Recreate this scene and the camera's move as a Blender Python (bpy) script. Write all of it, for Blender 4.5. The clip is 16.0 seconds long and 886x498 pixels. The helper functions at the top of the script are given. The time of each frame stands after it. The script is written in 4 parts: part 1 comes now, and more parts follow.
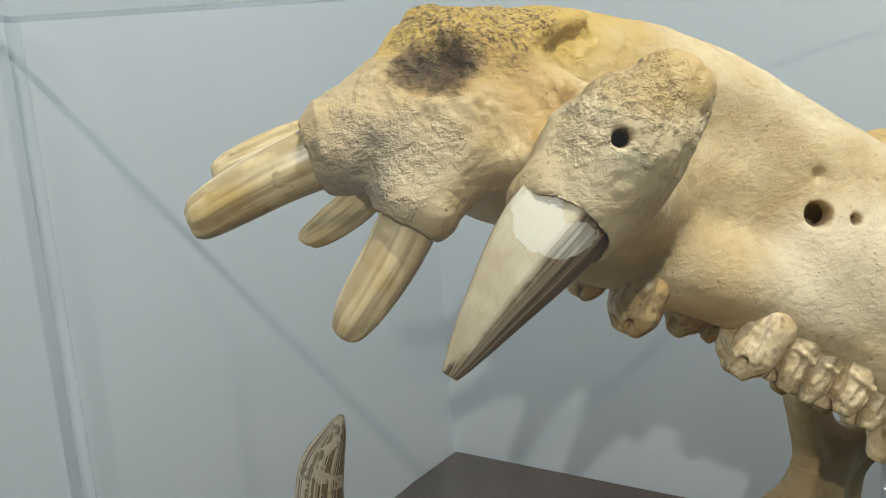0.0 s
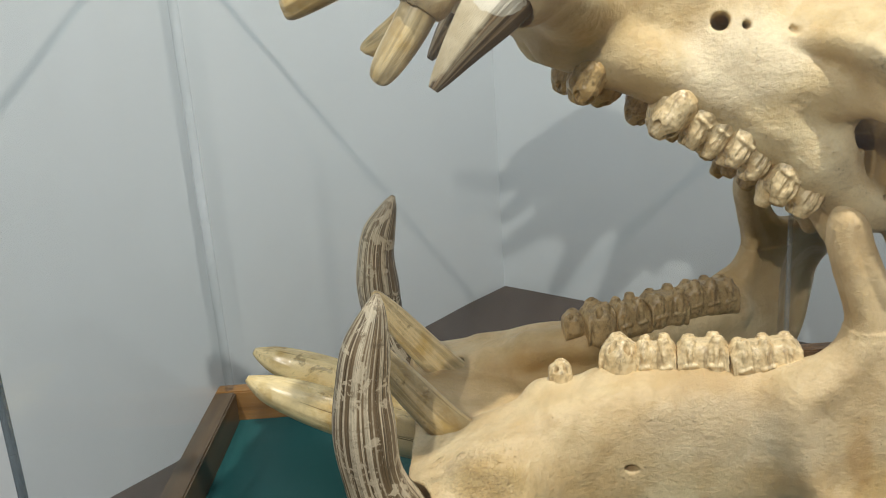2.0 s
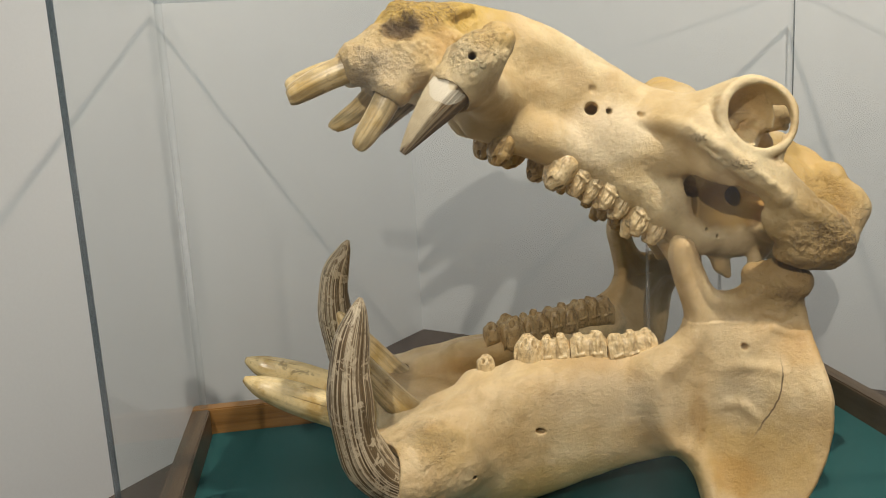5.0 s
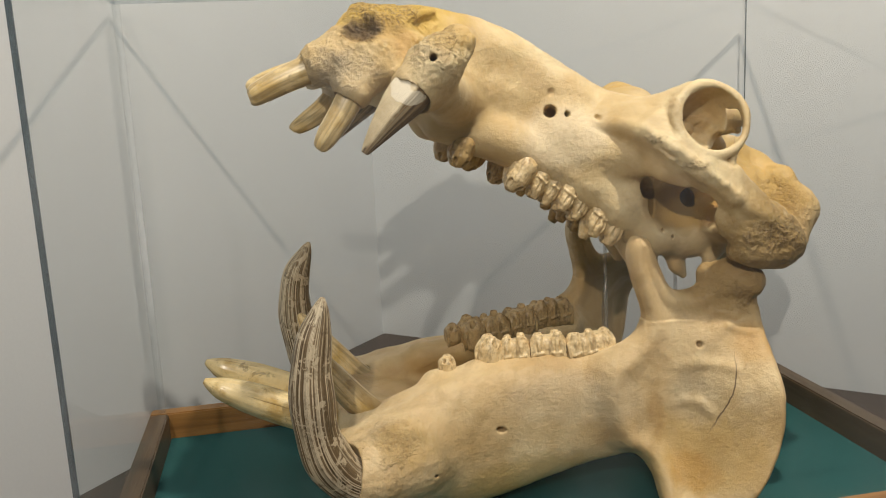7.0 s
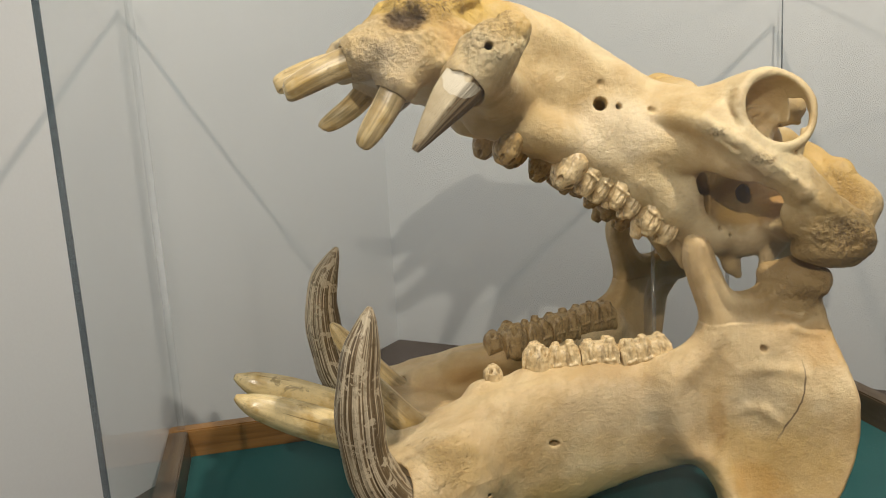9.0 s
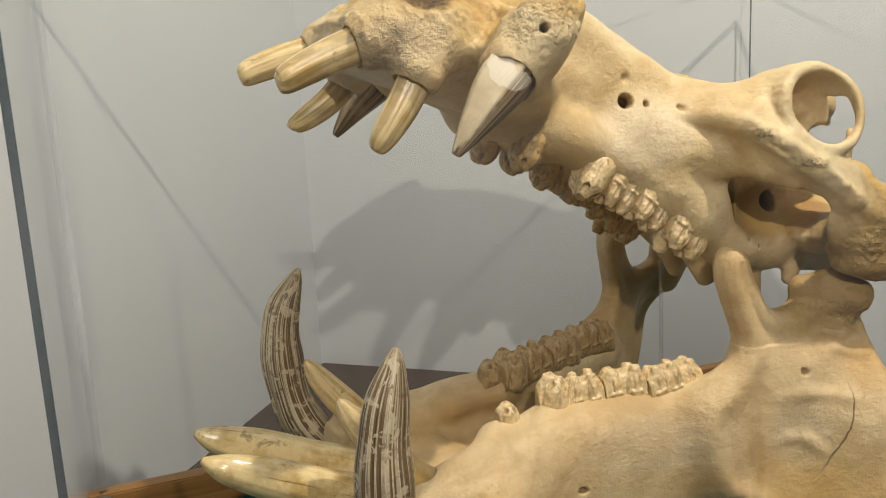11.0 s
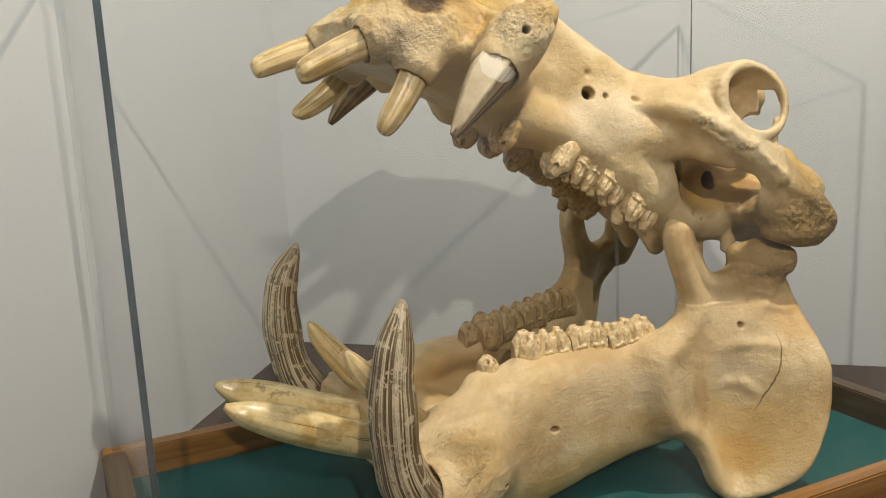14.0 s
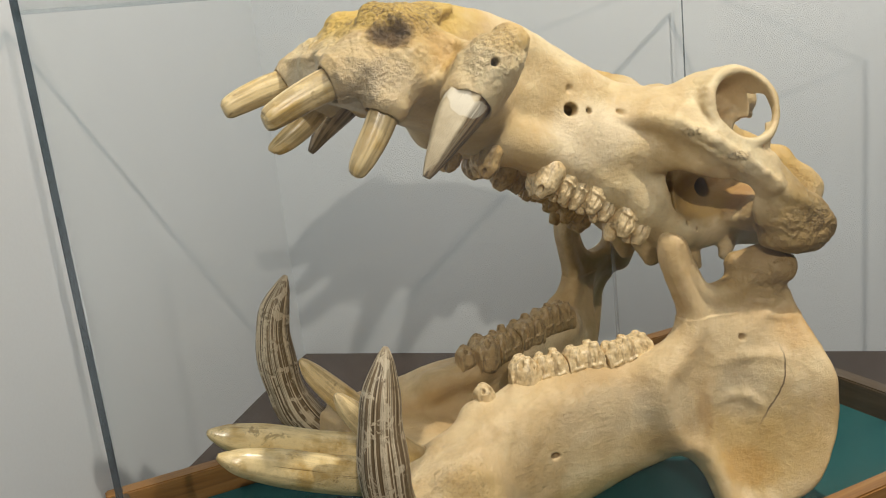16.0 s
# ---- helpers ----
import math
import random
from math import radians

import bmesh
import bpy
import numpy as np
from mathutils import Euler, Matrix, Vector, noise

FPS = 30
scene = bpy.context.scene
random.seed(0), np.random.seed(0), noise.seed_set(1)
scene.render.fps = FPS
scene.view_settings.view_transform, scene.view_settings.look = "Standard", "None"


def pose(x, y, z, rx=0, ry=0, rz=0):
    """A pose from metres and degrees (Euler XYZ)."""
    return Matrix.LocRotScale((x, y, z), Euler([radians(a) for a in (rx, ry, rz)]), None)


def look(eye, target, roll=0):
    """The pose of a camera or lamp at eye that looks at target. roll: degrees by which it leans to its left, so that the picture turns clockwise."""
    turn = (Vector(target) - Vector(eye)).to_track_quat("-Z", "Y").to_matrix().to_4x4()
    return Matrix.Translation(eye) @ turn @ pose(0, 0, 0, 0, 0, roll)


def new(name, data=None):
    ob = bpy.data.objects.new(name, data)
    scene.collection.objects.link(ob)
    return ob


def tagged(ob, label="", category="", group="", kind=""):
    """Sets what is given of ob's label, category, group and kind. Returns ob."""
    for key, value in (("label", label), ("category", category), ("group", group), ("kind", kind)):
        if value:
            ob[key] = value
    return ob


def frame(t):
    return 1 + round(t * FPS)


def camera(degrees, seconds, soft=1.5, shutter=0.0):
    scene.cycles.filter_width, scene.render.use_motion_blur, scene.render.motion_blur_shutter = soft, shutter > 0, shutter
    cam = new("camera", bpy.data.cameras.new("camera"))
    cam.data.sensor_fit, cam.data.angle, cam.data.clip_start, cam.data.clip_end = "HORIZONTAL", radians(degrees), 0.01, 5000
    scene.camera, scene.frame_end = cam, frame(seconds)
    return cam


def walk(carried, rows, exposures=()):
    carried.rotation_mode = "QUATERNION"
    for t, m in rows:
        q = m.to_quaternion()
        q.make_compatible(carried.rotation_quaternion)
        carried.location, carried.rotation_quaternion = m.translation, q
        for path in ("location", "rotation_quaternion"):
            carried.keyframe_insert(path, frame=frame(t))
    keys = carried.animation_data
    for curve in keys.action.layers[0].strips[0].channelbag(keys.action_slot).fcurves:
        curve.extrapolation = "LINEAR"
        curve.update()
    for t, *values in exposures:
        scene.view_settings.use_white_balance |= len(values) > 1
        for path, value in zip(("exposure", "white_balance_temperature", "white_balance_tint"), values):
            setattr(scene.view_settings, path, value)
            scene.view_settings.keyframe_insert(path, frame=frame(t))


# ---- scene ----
cam = camera(54.6, 16.0, soft=0.85)
METRES, EYE, TURN = 1.6, 1.25, -6.9
ROWS = [
    (0.0, 0.0, 0.0, 0.0, -0.84, -10.65, 4.47),
    (0.5, -0.0115, -0.0195, -0.0062, 0.64, -11.16, 4.57),
    (1.0, -0.0125, -0.0548, -0.0192, 3.1, -13.61, 4.85),
    (1.5, 0.015, -0.107, -0.0451, 4.23, -15.35, 3.92),
    (2.0, 0.052, -0.1929, -0.0468, 5.68, -15.91, 3.91),
    (2.5, 0.0608, -0.2544, -0.0498, 6.56, -16.02, 4.04),
    (3.0, 0.0298, -0.3327, -0.036, 2.18, -12.93, 3.84),
    (5.5, 0.0165, -0.4099, -0.0346, -2.12, -11.11, 3.02),
    (6.0, 0.0255, -0.4143, -0.0363, -3.33, -10.89, 2.8),
    (6.5, 0.0244, -0.4148, -0.038, -4.22, -10.74, 2.76),
    (7.0, 0.0135, -0.4129, -0.0399, -4.18, -10.84, 2.76),
    (7.5, 0.0183, -0.4179, -0.0405, -4.66, -10.88, 2.85),
    (8.0, 0.0261, -0.4206, -0.0388, -5.91, -10.92, 3.18),
    (8.5, 0.0089, -0.406, -0.0349, -5.84, -10.85, 3.42),
    (9.0, -0.0362, -0.3602, -0.0443, -5.37, -10.82, 3.51),
    (9.5, -0.069, -0.2577, -0.0473, -6.28, -10.89, 3.56),
    (10.0, -0.0896, -0.1874, -0.0434, -9.85, -10.53, 3.43),
    (12.5, -0.2019, -0.3036, -0.0507, -17.76, -12.17, 2.33),
    (13.0, -0.2029, -0.3068, -0.0496, -17.94, -11.97, 2.4),
    (13.5, -0.2036, -0.3078, -0.0478, -18.54, -11.64, 2.44),
    (14.0, -0.2028, -0.3087, -0.0482, -19.03, -11.4, 2.53),
    (14.5, -0.2012, -0.3092, -0.0452, -19.32, -11.07, 2.69),
    (15.0, -0.1995, -0.3138, -0.043, -19.78, -10.66, 2.91),
    (15.5, -0.1857, -0.3053, -0.0364, -20.18, -10.58, 3.08),
    (16.0, -0.1642, -0.2924, -0.0058, -18.51, -13.21, 6.2),
]
EXPOSURES = [(0.0, 0.0, 5550, 4), (1.0, 0.14, 5600, 4), (1.5, 0.24, 5800, 5), (2.0, 0.26, 5750, 6), (3.0, 0.15, 6050, 7), (5.5, 0.02, 6450, 11), (9.0, 0.03, 6500, 11), (12.5, 0.08, 6550, 11), (14.5, 0.06, 6500, 11), (16.0, 0.06, 6200, 10)]
walk(cam, [(t, pose(0, 0, EYE, 0, 0, TURN) @ pose(METRES * x, METRES * y, METRES * z, 90 + pitch, roll, yaw)) for t, x, y, z, yaw, pitch, roll in ROWS], EXPOSURES)

# ---- light: two ceiling spots whose shadows fall on the walls, and the soft light of the hall ----
world = bpy.data.worlds.new("hall_air")
world.use_nodes = True
scene.world = world
world.node_tree.nodes["Background"].inputs[0].default_value = (0.9, 0.95, 1.0, 1)
world.node_tree.nodes["Background"].inputs[1].default_value = 0.007


def spot(name, eye, target, watts, radius, cone, colour):
    data = bpy.data.lights.new(name, "SPOT")
    data.energy, data.shadow_soft_size, data.color = watts, radius, colour
    data.spot_size, data.spot_blend = radians(cone), 0.6
    ob = new(name, data)
    ob.matrix_world = look(eye, target)
    return ob


def soft(name, eye, target, watts, w, h, colour):
    data = bpy.data.lights.new(name, "AREA")
    data.shape, data.size, data.size_y, data.energy, data.color = "RECTANGLE", w, h, watts, colour
    ob = new(name, data)
    ob.matrix_world = look(eye, target)
    return ob


spot("case_spotlight", (0.55, 0.05, 2.65), (0.62, 0.75, 0.9), 108, 0.02, 100, (1.0, 0.88, 0.72))
spot("hall_spotlight", (-0.75, -2.2, 2.6), (0.45, 0.7, 1.0), 142, 0.028, 60, (1.0, 0.88, 0.72))
soft("hall_ceiling_light", (0.3, -0.9, 2.9), (0.3, -0.9, 0), 17.5, 2.4, 1.6, (0.96, 0.98, 1.0))

# ---- materials ----


def material(name):
    m = bpy.data.materials.new(name)
    m.use_nodes = True
    nt = m.node_tree
    return m, nt, nt.nodes["Principled BSDF"]


def link(nt, a, b):
    nt.links.new(a, b)


def coords(nt, scale=(1, 1, 1), uv=False):
    tc, mp = nt.nodes.new("ShaderNodeTexCoord"), nt.nodes.new("ShaderNodeMapping")
    mp.inputs["Scale"].default_value = scale
    link(nt, tc.outputs["UV" if uv else "Object"], mp.inputs["Vector"])
    return mp.outputs["Vector"]


def noise_tex(nt, vec, scale, detail=4, rough=0.55, distort=0.0):
    n = nt.nodes.new("ShaderNodeTexNoise")
    n.inputs["Scale"].default_value, n.inputs["Detail"].default_value = scale, detail
    n.inputs["Roughness"].default_value, n.inputs["Distortion"].default_value = rough, distort
    link(nt, vec, n.inputs["Vector"])
    return n.outputs["Fac"]


def ramp(nt, fac, stops):
    r = nt.nodes.new("ShaderNodeValToRGB")
    while len(r.color_ramp.elements) < len(stops):
        r.color_ramp.elements.new(0.5)
    for e, (p, c) in zip(r.color_ramp.elements, stops):
        e.position, e.color = p, (*c, 1) if len(c) == 3 else c
    link(nt, fac, r.inputs["Fac"])
    return r.outputs["Color"]


def grey(nt, fac, a, b):
    """0 to 1 as fac goes from a to b; b may be the smaller."""
    ends = [(a, (0, 0, 0)), (b, (1, 1, 1))]
    return ramp(nt, fac, ends if a < b else ends[::-1])


def mix(nt, fac, a, b, kind="MIX"):
    n = nt.nodes.new("ShaderNodeMix")
    n.data_type, n.blend_type = "RGBA", kind
    for sock, v in ((n.inputs["Factor"], fac), (n.inputs[6], a), (n.inputs[7], b)):
        if isinstance(v, (int, float)):
            sock.default_value = v
        elif isinstance(v, tuple):
            sock.default_value = (*v, 1)
        else:
            link(nt, v, sock)
    return n.outputs[2]


def maths(nt, op, a, b=None):
    n = nt.nodes.new("ShaderNodeMath")
    n.operation = op
    for sock, v in zip(n.inputs, (a, b)):
        if isinstance(v, (int, float)):
            sock.default_value = v
        elif v is not None:
            link(nt, v, sock)
    return n.outputs[0]


def bump(nt, bsdf, height, strength, distance=0.002):
    b = nt.nodes.new("ShaderNodeBump")
    b.inputs["Strength"].default_value, b.inputs["Distance"].default_value = strength, distance
    link(nt, height, b.inputs["Height"])
    link(nt, b.outputs["Normal"], bsdf.inputs["Normal"])


def blot(nt, vec, centre, radii, edge=0.5, core=0.45):
    """A soft blotch round a place of the thing: 1 inside, 0 outside, its edge broken by noise."""
    sub = nt.nodes.new("ShaderNodeVectorMath")
    sub.operation = "SUBTRACT"
    link(nt, vec, sub.inputs[0])
    sub.inputs[1].default_value = centre
    div = nt.nodes.new("ShaderNodeVectorMath")
    div.operation = "DIVIDE"
    link(nt, sub.outputs[0], div.inputs[0])
    div.inputs[1].default_value = radii
    ln = nt.nodes.new("ShaderNodeVectorMath")
    ln.operation = "LENGTH"
    link(nt, div.outputs[0], ln.inputs[0])
    d = maths(nt, "ADD", ln.outputs["Value"], maths(nt, "MULTIPLY", noise_tex(nt, vec, 45, 5, 0.65), edge))
    return grey(nt, d, 1.0 + edge / 2, core + edge / 2)


def bone_material(name, blots, arcs=(), grit=(), tint=(1, 1, 1)):
    m, nt, b = material(name)
    v = coords(nt)
    big, mid, fine = noise_tex(nt, v, 7, 4), noise_tex(nt, v, 34, 5, 0.6), noise_tex(nt, v, 230, 4, 0.7)
    c = ramp(nt, big, [(0.3, (0.53, 0.38, 0.185)), (0.5, (0.69, 0.55, 0.33)), (0.70, (0.83, 0.73, 0.51))])
    c = mix(nt, 1.0, c, tint, "MULTIPLY")
    c = mix(nt, maths(nt, "MULTIPLY", grey(nt, mid, 0.5, 0.72), 0.3), c, (0.50, 0.36, 0.19))
    c = mix(nt, maths(nt, "MULTIPLY", grey(nt, noise_tex(nt, v, 17, 4, 0.6, 0.6), 0.5, 0.68), 0.4), c, (0.52, 0.34, 0.14))
    stain = grey(nt, noise_tex(nt, v, 11, 6, 0.68, 1.0), 0.53, 0.66)
    c = mix(nt, maths(nt, "MULTIPLY", stain, 0.42), c, (0.40, 0.255, 0.10))
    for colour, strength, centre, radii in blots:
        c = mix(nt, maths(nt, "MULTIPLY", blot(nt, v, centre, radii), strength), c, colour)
    pores = nt.nodes.new("ShaderNodeTexVoronoi")
    pores.inputs["Scale"].default_value = 190
    link(nt, v, pores.inputs["Vector"])
    pit = maths(nt, "MULTIPLY", maths(nt, "LESS_THAN", pores.outputs["Distance"], 0.16), grey(nt, mid, 0.54, 0.61))
    c = mix(nt, maths(nt, "MULTIPLY", pit, 0.55), c, (0.16, 0.10, 0.05))
    c = mix(nt, maths(nt, "MULTIPLY", grey(nt, fine, 0.5, 0.75), 0.38), c, (0.36, 0.26, 0.15))
    # granular dark dirt in the porous places, and single cracks
    grain = grey(nt, noise_tex(nt, v, 300, 6, 0.75), 0.49, 0.56)
    for strength, centre, radii in grit:
        c = mix(nt, maths(nt, "MULTIPLY", maths(nt, "MULTIPLY", blot(nt, v, centre, radii, 0.8), grain), strength), c, (0.13, 0.075, 0.025))
    rough_part = maths(nt, "MULTIPLY", fine, 0.0)
    for strength, centre, radii in grit:
        rough_part = maths(nt, "MAXIMUM", rough_part, blot(nt, v, centre, tuple(1.5 * r for r in radii), 1.1, 0.0))
    crack = maths(nt, "MULTIPLY", fine, 0.0)
    for cx, cz, r, at, reach in arcs:
        sep = nt.nodes.new("ShaderNodeSeparateXYZ")
        link(nt, v, sep.inputs[0])
        dx = maths(nt, "SUBTRACT", sep.outputs[0], cx)
        dz = maths(nt, "SUBTRACT", sep.outputs[2], cz)
        wob = maths(nt, "MULTIPLY", maths(nt, "SUBTRACT", noise_tex(nt, v, 60, 3), 0.5), 0.006)
        far = maths(nt, "SUBTRACT", maths(nt, "SQRT", maths(nt, "ADD", maths(nt, "MULTIPLY", dx, dx), maths(nt, "MULTIPLY", dz, dz))), r)
        thin = maths(nt, "LESS_THAN", maths(nt, "ABSOLUTE", maths(nt, "ADD", far, wob)), 0.0008)
        crack = maths(nt, "MAXIMUM", crack, maths(nt, "MULTIPLY", thin, blot(nt, v, at, (reach, reach, reach), 0.2)))
    c = mix(nt, maths(nt, "MULTIPLY", crack, 0.75), c, (0.10, 0.06, 0.03))
    link(nt, c, b.inputs["Base Color"])
    link(nt, ramp(nt, mid, [(0.3, (0.40,) * 3), (0.7, (0.58,) * 3)]), b.inputs["Roughness"])
    strands = noise_tex(nt, coords(nt, (0.5, 1.0, 2.2)), 95, 5, 0.7, 0.4)
    h = maths(nt, "ADD", maths(nt, "MULTIPLY", fine, maths(nt, "ADD", 0.42, maths(nt, "MULTIPLY", rough_part, 1.3))), maths(nt, "ADD", maths(nt, "MULTIPLY", mid, maths(nt, "ADD", 0.40, maths(nt, "MULTIPLY", rough_part, 0.4))), maths(nt, "MULTIPLY", strands, maths(nt, "ADD", 0.12, maths(nt, "MULTIPLY", rough_part, 1.2)))))
    c = mix(nt, maths(nt, "MULTIPLY", grey(nt, strands, 0.56, 0.70), maths(nt, "ADD", 0.10, maths(nt, "MULTIPLY", rough_part, 0.45))), c, (0.34, 0.23, 0.11))
    link(nt, c, b.inputs["Base Color"])
    h = maths(nt, "SUBTRACT", h, maths(nt, "MULTIPLY", pit, 0.7))
    h = maths(nt, "SUBTRACT", h, crack)
    bump(nt, b, h, 0.9, 0.0036)
    b.inputs["Subsurface Weight"].default_value = 0.06
    b.inputs["Subsurface Radius"].default_value = (0.006, 0.004, 0.002)
    return m


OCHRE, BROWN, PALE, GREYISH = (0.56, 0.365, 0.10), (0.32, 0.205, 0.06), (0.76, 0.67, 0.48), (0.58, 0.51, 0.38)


def enamel_material(name, light, mid_c, dark, amount):
    m, nt, b = material(name)
    v = coords(nt)
    a, f = noise_tex(nt, v, 55, 5, 0.6), noise_tex(nt, v, 260, 3, 0.6)
    c = ramp(nt, a, [(0.3, mid_c), (0.6, light)])
    dirt = grey(nt, noise_tex(nt, v, 120, 5, 0.7), 0.50, 0.66)
    streak = grey(nt, noise_tex(nt, coords(nt, (1, 1, 0.22)), 150, 5, 0.65), 0.54, 0.62)
    c = mix(nt, maths(nt, "MULTIPLY", dirt, amount), c, dark)
    c = mix(nt, maths(nt, "MULTIPLY", streak, amount * 0.8), c, dark)
    link(nt, c, b.inputs["Base Color"])
    b.inputs["Roughness"].default_value = 0.38
    bump(nt, b, maths(nt, "ADD", a, maths(nt, "MULTIPLY", f, 0.4)), 0.35, 0.0015)
    return m


def ivory_material(name, pale, stain, dark, stripes, across, cover, gloss, worn=0.4, bias=0.0, cap_at=0.0, stained=0.36, edge_soft=0.16, lined=False, rear=0.0):
    """Tusk and incisor: long grain along the tooth (v runs along it, u round it), stains where the enamel is worn."""
    m, nt, b = material(name)
    v = coords(nt, (across, 0.45, 1), True)
    ob = coords(nt)
    grain = noise_tex(nt, v, 1.0, 5, 0.6, 0.25)
    blotch = noise_tex(nt, ob, 26, 5, 0.62)
    cracks = noise_tex(nt, coords(nt, (across * 1.7, 0.35, 1), True), 1.0, 6, 0.7, 0.2)
    c = ramp(nt, blotch, [(stained, stain), (stained + edge_soft, pale)])
    if lined:
        # thin pale ridges running the length of a brown tooth
        long = noise_tex(nt, coords(nt, (across * 0.55, 0.22, 1), True), 1.0, 1, 0.4, 0.15)
        ridge = grey(nt, maths(nt, "ABSOLUTE", maths(nt, "SUBTRACT", long, 0.5)), 0.085, 0.04)
        ridge = maths(nt, "MULTIPLY", ridge, grey(nt, noise_tex(nt, ob, 85, 4, 0.7), 0.30, 0.46))
        c = mix(nt, ridge, ramp(nt, grain, [(0.38, dark), (0.62, stain)]), pale)
    line = grey(nt, grain, 0.5 - bias - stripes, 0.5 - bias + stripes)
    c = mix(nt, maths(nt, "MULTIPLY", maths(nt, "MULTIPLY", line, grey(nt, blotch, 0.66, 0.54)), cover), c, dark)
    chip = noise_tex(nt, ob, 42, 7, 0.68, 0.5)
    if lined:
        along = nt.nodes.new("ShaderNodeSeparateXYZ")
        link(nt, coords(nt, (1, 1, 1), True), along.inputs[0])
        chip = maths(nt, "ADD", chip, maths(nt, "MULTIPLY", grey(nt, along.outputs[1], 1.7, 0.5), 0.13))
    plates = grey(nt, chip, 0.560, 0.575) if lined else grey(nt, chip, 0.59, 0.61)
    c = mix(nt, maths(nt, "MULTIPLY", plates, worn), c, pale)
    if rear:
        # enamel is left on the front of the canine and in a white chip by the gum; behind them the streaked core is bare
        streak = noise_tex(nt, coords(nt, (across * 0.5, 0.30, 1), True), 1.0, 4, 0.6, 0.2)
        c = ramp(nt, streak, [(0.44, dark), (0.54, stain), (0.68, (0.50, 0.40, 0.25))])
        place = nt.nodes.new("ShaderNodeSeparateXYZ")
        link(nt, ob, place.inputs[0])
        back = maths(nt, "SUBTRACT", maths(nt, "MULTIPLY", place.outputs[0], 0.707), maths(nt, "MULTIPLY", place.outputs[2], 0.707))
        back = maths(nt, "ADD", maths(nt, "ADD", back, 1.0), maths(nt, "MULTIPLY", maths(nt, "SUBTRACT", noise_tex(nt, ob, 70, 3, 0.6), 0.5), 0.016))
        shell = grey(nt, back, rear + 0.0005, rear - 0.0005)
        old = mix(nt, grey(nt, noise_tex(nt, ob, 60, 5, 0.6), 0.42, 0.62), (0.54, 0.44, 0.27), pale)
        c = mix(nt, shell, c, old)
        fresh = maths(nt, "MAXIMUM", blot(nt, ob, (0.098, -0.226, 1.184), (0.026, 0.10, 0.032), 0.9, 0.52), blot(nt, ob, (0.109, -0.226, 1.172), (0.032, 0.10, 0.017), 0.9, 0.52))
        c = mix(nt, fresh, c, (0.74, 0.67, 0.52))
    if cap_at:
        sep = nt.nodes.new("ShaderNodeSeparateXYZ")
        link(nt, coords(nt, (1, 1, 1), True), sep.inputs[0])
        edge = maths(nt, "ADD", sep.outputs[1], maths(nt, "MULTIPLY", noise_tex(nt, ob, 70, 3), 0.5))
        c = mix(nt, grey(nt, edge, cap_at, cap_at + 0.06), c, pale)
    c = mix(nt, maths(nt, "MULTIPLY", grey(nt, cracks, 0.61, 0.65), 0.75), c, dark)
    grime = maths(nt, "MULTIPLY", grey(nt, noise_tex(nt, ob, 38, 6, 0.72, 0.4), 0.60, 0.66), 0.55)
    c = mix(nt, grime, c, dark)
    link(nt, c, b.inputs["Base Color"])
    b.inputs["Roughness"].default_value = gloss
    bump(nt, b, maths(nt, "SUBTRACT", maths(nt, "MULTIPLY", blotch, 0.6), grain), 0.5, 0.0022)
    return m


